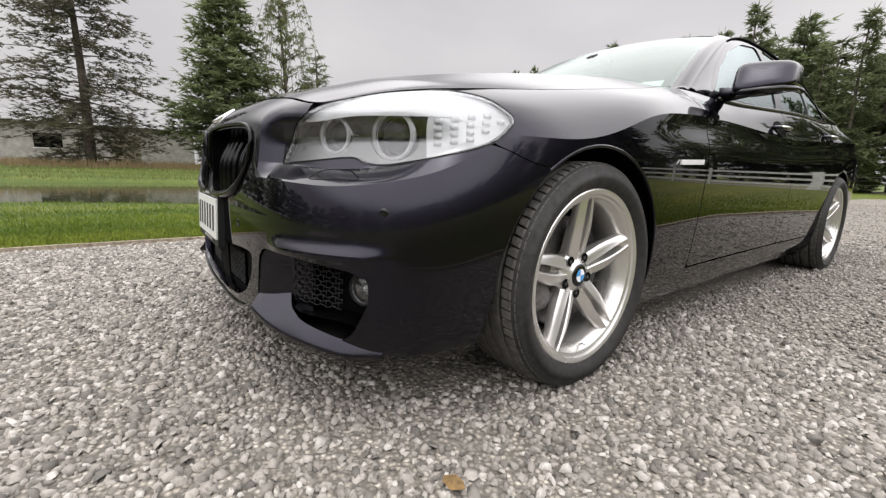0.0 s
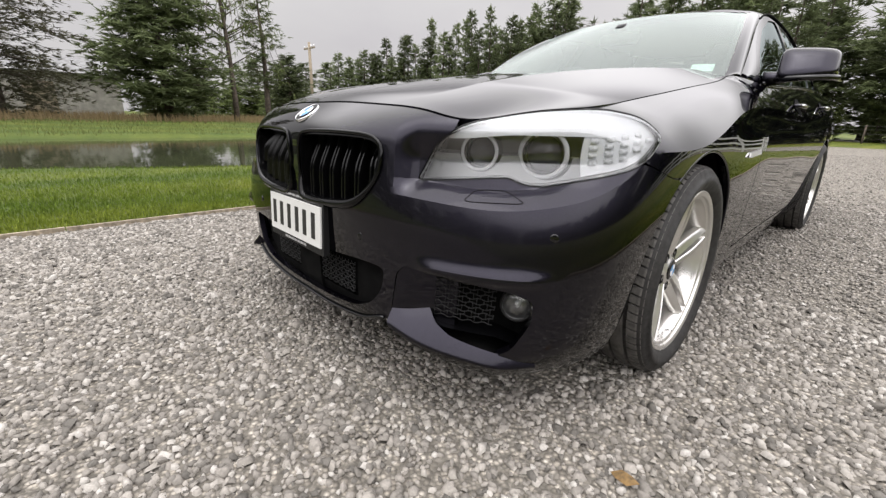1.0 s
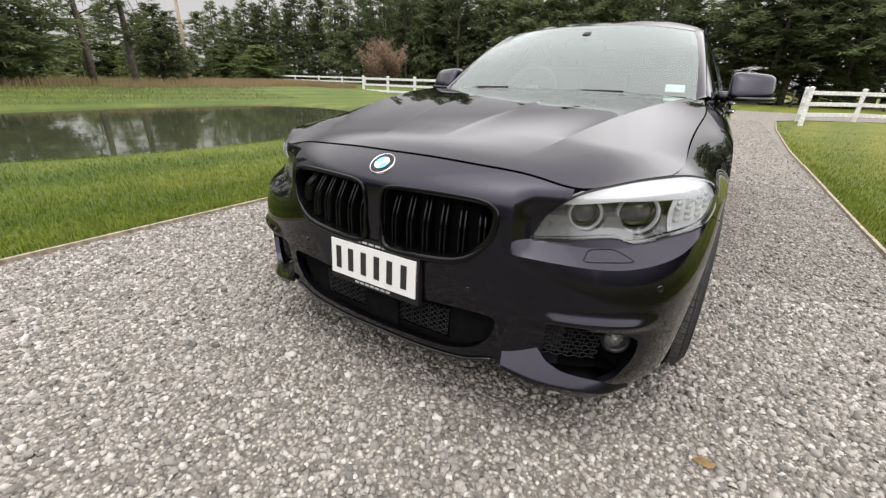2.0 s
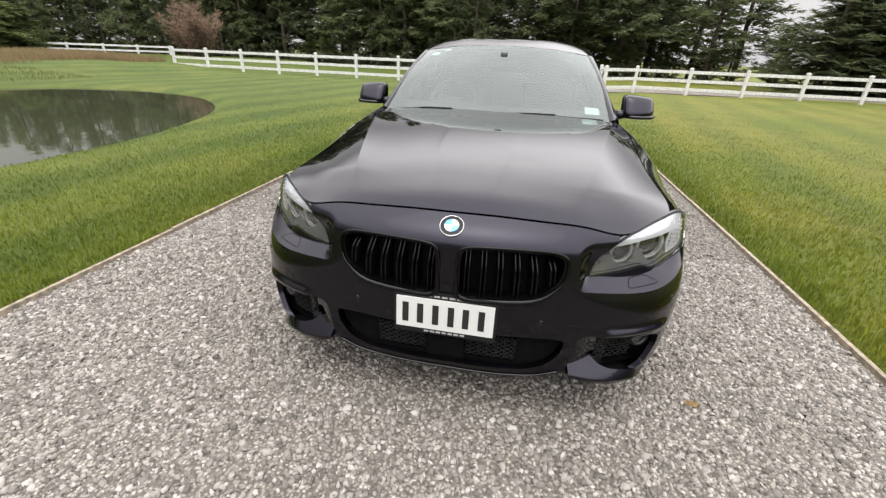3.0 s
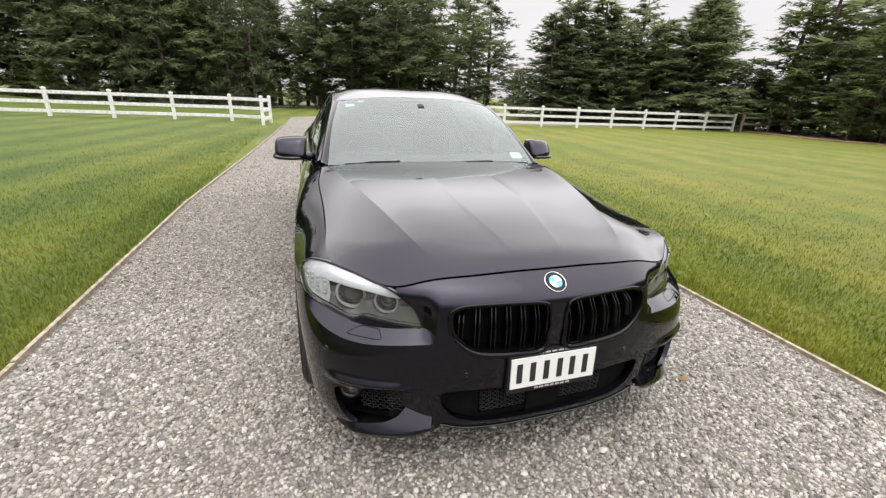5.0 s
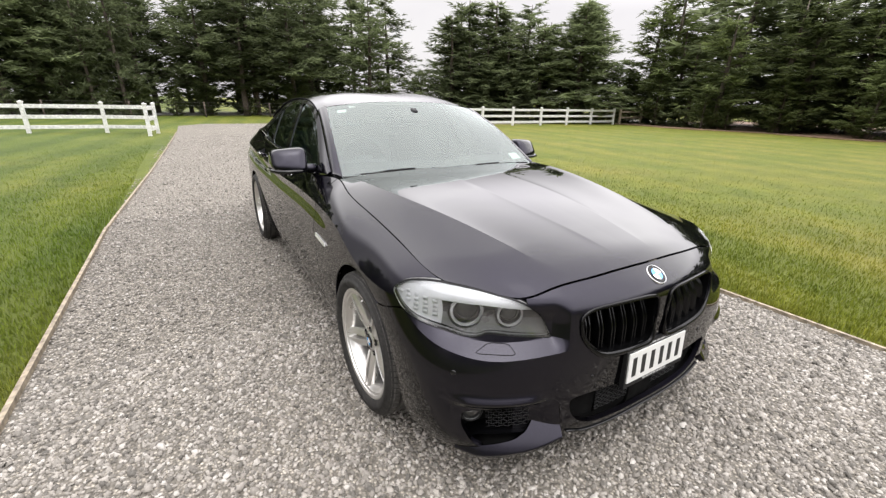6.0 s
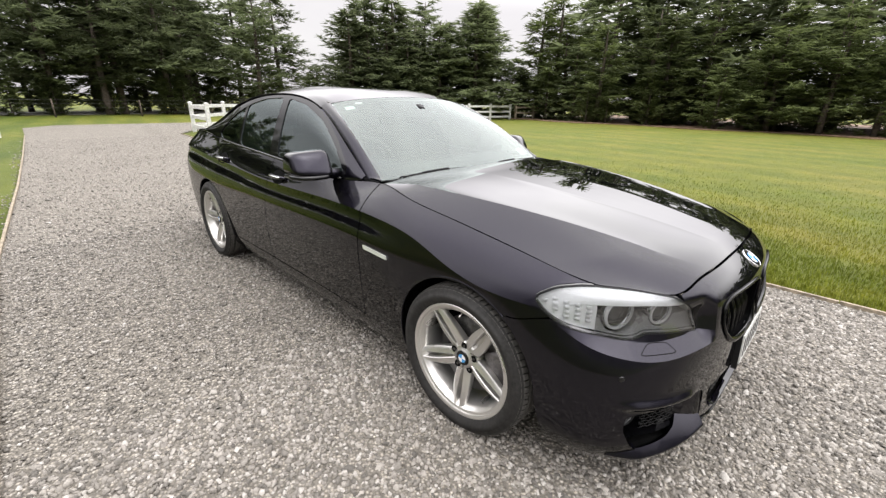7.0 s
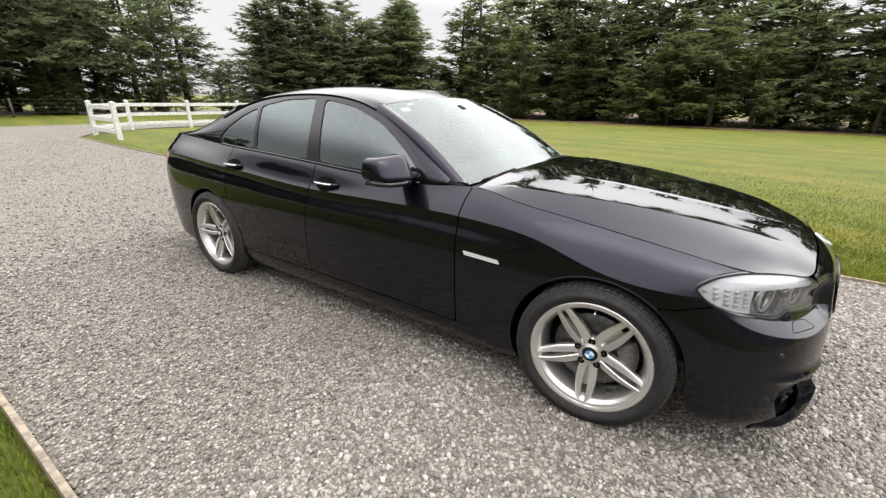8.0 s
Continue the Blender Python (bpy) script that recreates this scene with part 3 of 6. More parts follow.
def conifer(rng, h, spread, base, density, droop, clump, ragged=0.3, power=0.8):
    """Trunk with limbs, and a crown of needle sprays along the limbs."""
    tv, tf = trunk_mesh(h, h * 0.016 + 0.05, rng)
    pieces = [(tv, tf)]
    cv, cf = [], []
    z = base
    while z < h * 0.985:
        t = (z - base) / (h - base)
        reach = spread * ((1 - t) ** power * min(1, 0.45 + t * 4)) + 0.18
        for k in range(density):
            a = rng.uniform(0, 2 * math.pi)
            L = reach * rng.uniform(1 - ragged, 1 + ragged * 0.6)
            d = Vector((math.cos(a), math.sin(a), 0.30 - droop * (1 - t) + rng.uniform(-.12, .12)))
            p0 = Vector((0, 0, z + rng.uniform(-.2, .2)))
            tip = p0 + d * L
            mid = p0 + d * L * 0.5 + Vector((0, 0, L * 0.06))
            if rng.random() < 0.22:
                pieces.append(tube([p0, mid, tip], [0.012 + 0.018 * L * 0.35, 0.012 + .004 * L, 0.006], 4))
            m = max(3, int(L / (clump * 0.36)))
            for q in range(m):
                s = 0.22 + 0.78 * (q + rng.random()) / m
                c = p0.lerp(mid, s * 2) if s < 0.5 else mid.lerp(tip, s * 2 - 1)
                c = c + Vector((rng.gauss(0, .12), rng.gauss(0, .12), rng.gauss(0, .08))) * (0.4 + L * 0.28)
                way = Vector((d.x, d.y, rng.uniform(-.25, .35))) + Vector((rng.uniform(-1, 1), rng.uniform(-1, 1), 0)) * 0.7
                spray(cv, cf, c, way, clump * rng.uniform(0.7, 1.25), rng)
        z += rng.uniform(0.6, 1.4) * (h - base) / 26
    return join(*pieces), (cv, cf)


def tree(name, meshes, foliage, label, category, at, turn=0, scale=1.0, group=""):
    root = empty(name, label, category, group, at=at)
    part("trunk", *meshes[0], BARK, root)
    part("crown", *meshes[1], foliage, root)
    root.rotation_euler = (0, 0, turn)
    root.scale = (scale, scale, scale)
    return root


def grove(first, places, rng, lo, hi, tall=1.0, wide=1.0):
    """Copies of a tree, each turned and grown a little differently."""
    for x, y in places:
        s = rng.uniform(lo, hi)
        z = float(ground_height(np.array(x), np.array(y))) - 0.05
        c = copy_thing(first, pose(x, y, z, 0, 0, rng.uniform(0, 360)))
        c.scale = (s * wide * rng.uniform(.9, 1.1), s * wide * rng.uniform(.9, 1.1), s * tall)


rng = random.Random(11)
PINE_A = tree("pine_tree", conifer(rng, 12, 3.3, 1.8, 6, 0.15, 0.70, 0.6, 0.6), PINE, "tall dark green pine with ragged crown", "tree", (-9, 37, 0), group="shelter belt trees")
PINE_B = tree("pine_tree", conifer(rng, 11.5, 3.8, 2.6, 5, 0.0, 0.78, 0.65, 0.5), PINE, "broad dark pine with open lower trunk", "tree", (3, 36, 0), group="shelter belt trees")
FIR_A = tree("fir_tree", conifer(rng, 8.5, 3.0, 0.2, 6, 0.35, 0.62, 0.45, 0.9), PINE, "conical dark green fir, branches to the ground", "tree", (19.5, 24, 0), group="shelter belt trees")
CYP_A = tree("cypress_tree", conifer(rng, 9.4, 2.7, 0.4, 5, 0.05, 0.62, 0.75, 0.7), CYPRESS, "dense green cypress, foliage down to the grass", "tree", (28.5, 9, 0), group="shelter belt trees")
CYP_B = tree("cypress_tree", conifer(rng, 7.2, 2.4, 0.1, 5, -0.10, 0.54, 0.7, 0.65), CYPRESS, "bushy green cypress at the edge of the lawn", "tree", (27, 3, 0), group="shelter belt trees")
rng = random.Random(5)
CYP_C = tree("cypress_tree", conifer(random.Random(78), 7.0, 2.5, 0.1, 5, -0.10, 1.0, 0.6, 0.65), CYPRESS, "low bushy cypress in the undergrowth", "tree", (-31.5, 39.4, 0), scale=0.45, group="shelter belt trees")
PINE_C = tree("pine_tree", conifer(random.Random(77), 11.5, 3.6, 0.7, 4, 0.12, 1.25, 0.5, 0.6), PINE, "dark pine deep in the shelter belt", "tree", (-40, 44.5, 0), group="shelter belt trees")
for first in (PINE_A, PINE_B, FIR_A, CYP_A, CYP_B, PINE_C):
    first.scale = (1, 1, .7)
# belt behind the road, to the north
grove(PINE_A, [(-34 + i * 3.4 + rng.uniform(-1, 1), 38 + rng.uniform(-1.5, 2)) for i in range(14)], rng, 0.8, 1.1, 0.92)
grove(PINE_A, [(13, 35), (16, 37.5)], rng, 0.85, 1.0, 0.92)
grove(CYP_B, [(27.6, 21.6), (28.9, 20.6), (27.6, 17.2), (30, 21)], rng, 0.5, 0.65, 0.92)
grove(FIR_A, [(27.6, 20.6), (29.6, 19.0), (31.5, 22.5)], random.Random(41), 0.5, 0.6, 0.92)
grove(PINE_B, [(-33 + i * 7.4 + rng.uniform(-1, 1), 42 + rng.uniform(-1.5, 2)) for i in range(7)], rng, 0.9, 1.2, 0.92)
grove(PINE_C, [(-29.5 + i * 7.4 + rng.uniform(-1, 1), 42 + rng.uniform(-1.5, 2)) for i in range(7)], rng, 0.9, 1.1, 0.92)
grove(PINE_C, [(-36 + i * 4.0 + rng.uniform(-1, 1), 45 + rng.uniform(-1, 1)) for i in range(13)], rng, 0.75, 0.95, 0.92)
grove(CYP_C, [(-33 + i * 2.6 + rng.uniform(-1, 1), 36.4 + rng.uniform(-.8, .8)) for i in range(18)], rng, 0.28, 0.5, 0.92)
# slim spires that stand above the belt
for x, y, s in ((-10.7, 36.0, 1.50), (-7.9, 36.4, 1.36), (-4.6, 35.6, 1.25), (-6.3, 35.2, 1.05), (-13.0, 36.6, 1.38), (-15.8, 37.4, 1.40), (-22.2, 36.4, 1.42)):
    grove(FIR_A, [(x, y)], random.Random(int(60 - x * 10)), s * .98, s * 1.02, 1.06, 0.62)
# low trees in the gap, then the belt to the north-east
grove(CYP_B, [(15, 36), (18.5, 37), (22, 36), (25, 35), (17, 33)], rng, 0.45, 0.6, 0.94, 1.35)
grove(FIR_A, [(15.5, 25.5), (17.8, 27), (22, 23.2), (24.3, 21.5), (26.5, 23), (21, 27)], rng, 0.85, 1.08, 0.94, 1.35)
grove(FIR_A, [(16.8, 25.2), (18.6, 25.4), (20.8, 24.6), (23.0, 23.8)], random.Random(31), 0.78, 1.0, 0.94, 1.35)
grove(PINE_A, [(19, 30), (24, 27), (28, 25)], rng, 0.7, 0.8, 0.94, 1.35)
grove(FIR_A, [(19.6, 25.8), (25.2, 22.4)], random.Random(52), 0.95, 1.05, 0.94, 1.35)
grove(CYP_A, [(31.0, 20.2), (30.2, 18.2)], random.Random(53), 0.95, 1.1, 0.9, 1.2)
# belt along the east side
grove(CYP_A, [(29 + rng.uniform(-1.5, 1.2), 17 - i * 3.3 + rng.uniform(-.6, .6)) for i in range(11)], rng, 0.75, 1.15, 0.82, 1.1)
grove(FIR_A, [(28.5 + rng.uniform(-1, 1.2), 15.5 - i * 6.3) for i in range(5)], rng, 0.75, 1.05, 0.82, 1.1)
grove(CYP_B, [(27 + rng.uniform(-.7, .7), 14 - i * 2.6 + rng.uniform(-.8, .8)) for i in range(14)], rng, 0.32, 0.9, 0.94, 1.1)
grove(PINE_C, [(33 + rng.uniform(-1, 1), 15 - i * 3.6) for i in range(12)], rng, 0.95, 1.2, 0.80, 1.1)
grove(PINE_C, [(37 + rng.uniform(-1, 1), 18 - i * 4) for i in range(6)], rng, 0.9, 1.1, 0.80, 1.1)
# belt of close-set slim firs to the north-west
for i in range(26):
    turn, far = radians(60 - i * .97 + rng.uniform(-.4, .4)), 55 - i * .32 + rng.uniform(-1.5, 1.5)
    tall = (far * min(.125 + .0062 * i, .225) + .5) / 8.5 * rng.uniform(.84, 1.04)
    grove(FIR_A, [(1.4 - far * math.sin(turn), -1.3 + far * math.cos(turn))], rng, .60, .74, tall / .67)
grove(PINE_C, [(-40 - i * 2.0 + rng.uniform(-1, 1), 38 - i * 2.2) for i in range(10)], rng, 0.6, 0.75, 0.85)
grove(CYP_B, [(-40 + i * 0.5 + rng.uniform(-1, 1), 10 + i * 2.0) for i in range(9)], rng, 0.28, 0.4, 0.85)
# dark undergrowth below the belts
grove(CYP_C, [(-30 + i * 2.7 + rng.uniform(-1, 1), 39.5 + rng.uniform(-.8, .8)) for i in range(18)], rng, 0.34, 0.52, 0.8)
grove(CYP_C, [(30.8 + rng.uniform(-.6, .6), 15 - i * 2.8 + rng.uniform(-.8, .8)) for i in range(13)], rng, 0.38, 0.6, 0.8)
# hedge far beyond the pond
grove(CYP_C, [(-50 + i * .9 + rng.uniform(-.8, .8), 7.5 + i * 1.5) for i in range(14)], random.Random(91), 0.36, 0.5, 0.95, 1.6)
# behind the walk, to the south
grove(PINE_C, [(-36 + i * 3.5 + rng.uniform(-.8, .8), -31 + rng.uniform(-1.5, 1.5)) for i in range(22)], rng, 0.75, 1.15, 0.8)
grove(PINE_C, [(33 + rng.uniform(-1, 1), -17 - i * 2.8) for i in range(5)], rng, 0.8, 1.1, 0.8)
grove(PINE_C, [(-36 + rng.uniform(-1, 1), -28 + i * 2.9) for i in range(5)], rng, 0.7, 1.0, 0.8)


def place_near_pond():
    r2 = random.Random(21)
    spruce = tree("spruce_tree", conifer(r2, 11, 4.1, 0.6, 10, 0.62, 0.34, 0.30, 0.75), SPRUCE, "sparse spruce with drooping see-through branches", "tree", (-24.5, -2.4, 0.3))
    spruce.rotation_euler = (0, 0, 1)
    tree("fir_tree", conifer(r2, 10, 3.1, 0.3, 19, 0.15, 0.56, 0.32, 0.75), PINE, "dense dark fir beside the white shed", "tree", (-24, 3.6, 0.3))
    tree("fir_tree", conifer(r2, 7.4, 1.5, 1.9, 4, 0.15, 0.36, 0.45, 0.8), PINE, "thin ragged fir by the far bank", "tree", (-25, 8.9, 0.3))
    tree("fir_tree", conifer(r2, 4.0, 1.7, 0.6, 8, 0.3, 0.38, 0.45, 0.7), PINE, "small dark fir by the far bank", "tree", (-26.5, 11.0, 0.3))


place_near_pond()


def birch(rng, h):
    pieces, cv, cf = [trunk_mesh(h, 0.14, rng, 0.03)], [], []
    for k in range(70):
        z = h * rng.uniform(0.3, 0.98)
        a = rng.uniform(0, 6.28)
        L = (h - z) * 0.35 + rng.uniform(0.6, 1.6)
        p0 = Vector((0, 0, z))
        mid = p0 + Vector((math.cos(a), math.sin(a), 0.6)) * L * 0.6
        tip = mid + Vector((math.cos(a) * 0.5, math.sin(a) * 0.5, -1.5)) * L * 0.7
        pieces.append(tube([p0, mid, tip], [0.03, 0.014, 0.005], 4))
        for q in range(14):
            s = rng.random()
            c = p0.lerp(mid, s * 2) if s < 0.4 else mid.lerp(tip, (s - 0.4) / 0.6)
            spray(cv, cf, c + Vector((rng.gauss(0, .12), rng.gauss(0, .12), 0)), Vector((rng.uniform(-.5, .5), rng.uniform(-.5, .5), -1)), rng.uniform(.25, .45), rng, 4)
    return join(*pieces), (cv, cf)


tree("birch_tree", birch(random.Random(3), 9.5), BIRCHLEAF, "slender weeping birch with thin pale leaves", "tree", (-23.8, 6.7, 0.3))


def bare_bush(rng):
    tw = []
    cv, cf = [], []
    for k in range(60):
        a, e = rng.uniform(0, 6.28), rng.uniform(0.9, 1.5)
        L = rng.uniform(1.6, 2.7)
        p0 = Vector((rng.gauss(0, .2), rng.gauss(0, .2), 0))
        d = Vector((math.cos(a) * math.cos(e), math.sin(a) * math.cos(e), math.sin(e)))
        tw.append(tube([p0, p0 + d * L * 0.5, p0 + d * L + Vector((0, 0, -.1))], [0.02, 0.012, 0.004], 4))
        for q in range(44):
            spray(cv, cf, p0 + d * L * rng.uniform(.3, 1) + Vector((rng.gauss(0, .1), rng.gauss(0, .1), 0)), d + Vector((rng.uniform(-.6, .6), rng.uniform(-.6, .6), 0)), rng.uniform(.16, .34), rng, 3)
    return join(*tw), (cv, cf)


bush = empty("bare_bush", "leafless reddish-brown bush behind the fence", "bush", at=(-23.6, 26.9, 0))
bush_mesh = bare_bush(random.Random(8))
part("trunk", *bush_mesh[0], BARK, bush)
part("crown", *bush_mesh[1], TWIGS, bush)
bush.scale = (1.35, 1.35, 1.6)


# ---------------------------------------------------------------- shed and pole beyond the pond
def shed():
    root = empty("shed", "low off-white farm shed with a dark doorway", "shed", at=(-34, 1, 0.3))
    bm = box_bm(-3, 3, -14, 1.6, 0, 2.5)
    bm_part("wall", bm, SHEDWALL, root)
    v = [(-3.4, -14.4, 2.4), (3.4, -14.4, 2.4), (0, -14.4, 3.5), (-3.4, 2.0, 2.4), (3.4, 2.0, 2.4), (0, 2.0, 3.5)]
    part("roof", v, [(0, 2, 5, 3), (1, 4, 5, 2), (0, 1, 2), (3, 5, 4), (0, 3, 4, 1)], SHEDROOF, root, smooth=False)
    bm_part("door", box_bm(2.98, 3.04, -2.6, -1.3, 0, 1.9), TIMBER, root, "dark timber door")
    for y in (-9, -5.5):
        w = bm_part("window", box_bm(2.98, 3.03, y - .6, y + .6, 1.0, 1.8), GLOSS, root)
        bm_part("frame", box_bm(3.03, 3.06, y - .66, y + .66, 0.94, 1.0), FENCEWHITE, w)
    return root


shed()


def power_pole():
    root = empty("power_pole", "wooden power pole with a crossarm", "pole", at=(-33.5, 16.1, 0.3))
    part("pole", *tube([(0, 0, -.2), (0, 0, 6.2)], [.15, .11], 10), TIMBER, root)
    bm_part("crossarm", box_bm(-.9, .9, -.05, .05, 5.7, 5.82), TIMBER, root)
    for x in (-.8, -.3, .3, .8):
        part("insulator", *tube([(x, 0, 5.82), (x, 0, 5.98)], .04, 6), BADGEWHITE, root)


power_pole()


# ---------------------------------------------------------------- car: body surfaces (nose towards -y, front axle at y = 0)
Y0 = -0.05
WHEELBASE = 2.968
YF = spline((.14, -.785), (.20, -.825), (.32, -.842), (.45, -.842), (.56, -.840), (.66, -.839), (.71, -.838), (.74, -.832), (.765, -.815), (.79, -.787), (.82, -.741), (.86, -.68))
PX = spline((.14, 2.8), (.45, 2.8), (.55, 2.7), (.64, 2.45), (.74, 2.3), (.9, 2.2))
QX = spline((.14, 4.6), (.45, 4.6), (.55, 4.2), (.64, 3.4), (.74, 2.8), (.9, 2.5))
DZ = spline((.13, .10), (.19, .055), (.27, .030), (.42, .013), (.56, .003), (.67, 0), (.78, .006), (.9, .03), (1.0, .06))
MY = spline((-.6, .918), (-.05, .924), (.5, .927), (1.0, .918), (1.6, .913), (2.3, .917), (2.97, .926), (3.4, .918), (4.1, .88))
ZB = spline((-.6, .715), (-.3, .715), (-.05, .728), (.1, .765), (.25, .812), (.5, .846), (.8, .857), (1.2, .855), (1.6, .848), (2.0, .854), (2.4, .876), (2.9, .900), (3.4, .925), (4.1, .93))
XU = spline((-.6, .715), (-.484, .769), (-.25, .785), (.2, .785), (.5, .782), (.66, .765), (.85, .798), (1.2, .818), (1.8, .823), (2.4, .816), (2.9, .790), (3.4, .76), (4.1, .70))
ZU = spline((-.6, .797), (-.484, .812), (-.26, .842), (-.05, .870), (.19, .904), (.47, .946), (.66, .976), (.9, .966), (1.36, .972), (1.84, .997), (2.3, 1.016), (2.8, 1.032), (3.2, 1.055), (3.6, 1.07), (4.1, 1.045))
XG = spline((.80, .768), (1.10, .712), (1.35, .664), (1.65, .630), (2.0, .615), (2.4, .620), (2.8, .648), (3.1, .69), (3.5, .745))
ZG = spline((.80, .985), (1.0, 1.098), (1.2, 1.212), (1.4, 1.308), (1.65, 1.372), (2.0, 1.396), (2.4, 1.376), (2.8, 1.292), (3.1, 1.180), (3.5, 1.068))
Z_CROWN = spline((1.30, 1.385), (1.6, 1.438), (1.9, 1.460), (2.3, 1.452), (2.7, 1.405), (3.0, 1.335), (3.2, 1.28))


def tail_round(y):
    r = np.clip((np.asarray(y, float) - 3.3) / 0.74, 0, 0.998)
    return (1 - r ** 4.0) ** (1 / 2.3)


def halfwidth(y, z):
    c = smooth_step(.2, .65, y)
    zb = ZB(y)
    w = MY(y) - DZ(z) - 0.011 * c * np.exp(-((z - zb + .045) / .045) ** 2)
    s = np.clip((Y0 - y) / (Y0 - YF(z)), 0, 0.995)
    w = w * (1 - s ** QX(z)) ** (1 / PX(z))
    return w * tail_round(y)


def side(y, v):
    """The flank: v from 0 (sill) to 1 (shoulder), then rolling over to 2 (bonnet gap or waistline)."""
    y, v = np.asarray(y, float), np.asarray(v, float)
    zb, xu, zu = ZB(y), XU(y) * tail_round(y), ZU(y)
    z1 = .15 + (zb - .15) * np.clip(v, 0, 1)
    x1 = halfwidth(y, z1)
    xb = halfwidth(y, zb)
    q = np.clip(v - 1, 0, 1)
    c = smooth_step(.15, .7, y)
    dist = np.hypot(xb - xu, zu - zb)
    tbx, tbz = -.30 - .26 * smooth_step(-.5, -.1, y) - .06 * c, 1.0 - .15 * smooth_step(-.4, .2, y)
    tux, tuz = 1.0 - .32 * smooth_step(.55, .95, y), -.52 - .43 * smooth_step(.55, .95, y)
    ax, az = xb + tbx * dist * .42, zb + tbz * dist * .42
    bx, bz = xu + tux * dist * .38, zu + tuz * dist * .38
    bx = np.minimum(bx, xb)
    x2 = (1 - q) ** 3 * xb + 3 * q * (1 - q) ** 2 * ax + 3 * q * q * (1 - q) * bx + q ** 3 * xu
    z2 = (1 - q) ** 3 * zb + 3 * q * (1 - q) ** 2 * az + 3 * q * q * (1 - q) * bz + q ** 3 * zu
    up = v > 1
    return np.where(up, x2, x1), y, np.where(up, z2, z1)


LOW = spline((0, .206), (12, .208), (18, .218), (23, .236), (27, .258), (31, .236), (40, .205), (46, .190), (49, .164), (56, .152), (90, .15))
CREASE = spline((0, .600), (28, .600), (36, .592), (43, .588), (50, .600), (58, .632), (66, .690), (90, .70))


def front(p, z, off=0.0):
    """The nose and front bumper: p in degrees round from the middle, z in metres."""
    p, z = np.asarray(p, float), np.asarray(z, float)
    ap = np.abs(p)
    sn, cs = np.sin(np.radians(ap)), np.cos(np.radians(ap))
    pe, qe = PX(z), QX(z)
    lo, hi = np.full(p.shape, .6), np.full(p.shape, 1.5)
    for _ in range(34):
        mid = (lo + hi) / 2
        big = (mid * sn) ** pe + (mid * cs) ** qe > 1
        hi, lo = np.where(big, mid, hi), np.where(big, lo, mid)
    r = (lo + hi) / 2
    W, A = MY(Y0) - DZ(z), Y0 - YF(z)
    rec = .044 * np.clip((z - CREASE(ap)) / .037, 0, 1) * np.clip((ap - 27.2) / 3.2, 0, 1) * (1 - smooth_step(.68, .785, z)) * (1 - smooth_step(50, 66, ap))
    brow = .014 * smooth_step(31, 35, ap) * (1 - smooth_step(46, 53, ap)) * np.exp(-((z - .436) / .018) ** 2)
    push = off - rec + brow
    x = np.sign(p) * (W * r * sn + push * sn)
    return x, Y0 - (A * r * cs + push * cs), z


def angle_of(x, y, z):
    return np.degrees(np.arctan2(np.abs(x) / (MY(Y0) - DZ(z)), (Y0 - y) / (Y0 - YF(z))))


def cm(p, z):
    return 1.4 * np.asarray(p), 100 * np.asarray(z)


def outline(pts, steps=6, pull=.5):
    return rounded([(1.4 * p, 100 * z) for p, z in pts], steps, pull)


HOODLINE = spline((0, .820), (10, .819), (20, .812), (30, .797), (38, .779), (42, .789), (47, .803), (52, .810), (57, .815), (60, .815))
LAMP = outline([(32.5, .637), (30.7, .634), (31.2, .652), (33.6, .722), (37.4, .772), (46, .800), (56, .810), (64, .793), (70.0, .750), (67, .705), (63.3, .680), (56, .655), (49.5, .636), (46.3, .640), (44.5, .655), (37, .643)], 5, .38)
KIDNEY = outline([(1.9, .70), (3.0, .738), (14, .742), (22.5, .738), (25.2, .712), (24.4, .628), (19.5, .553), (11, .537), (3.0, .533), (1.9, .57)], 6, .4)
MOUTH = outline([(-26.4, .402), (-22, .406), (-8, .392), (8, .392), (22, .406), (26.4, .402), (25.9, .34), (23.6, .287), (19, .254), (11, .242), (0, .238), (-11, .242), (-19, .254), (-23.6, .287), (-25.9, .34)], 5, .35)
FOG = outline([(27.7, .14), (28.0, .30), (28.7, .40), (30, .424), (36, .424), (42, .413), (46, .404), (48.6, .385), (48.8, .33), (46.9, .255), (44.6, .226), (43.6, .14)], 5, .25)
SLOT = outline([(28.0, .24), (28.1, .30), (28.7, .40), (30, .424), (36, .424), (42, .413), (46, .404), (48.6, .385), (48.8, .33), (47.6, .245)], 5, .25)
WINGLET = outline([(27.9, .256), (33, .220), (39, .192), (44, .172), (50.6, .156), (50.9, .214), (44, .240), (38, .262), (35.6, .282), (33.6, .322), (30.2, .342), (28.2, .310)], 4, .2)
FRONT_ARCH, REAR_ARCH = (0.0, .335, .374), (WHEELBASE, .340, .366)


def off_arch(y, z, arch):
    return np.hypot(y - arch[0], z - arch[1]) - arch[2]


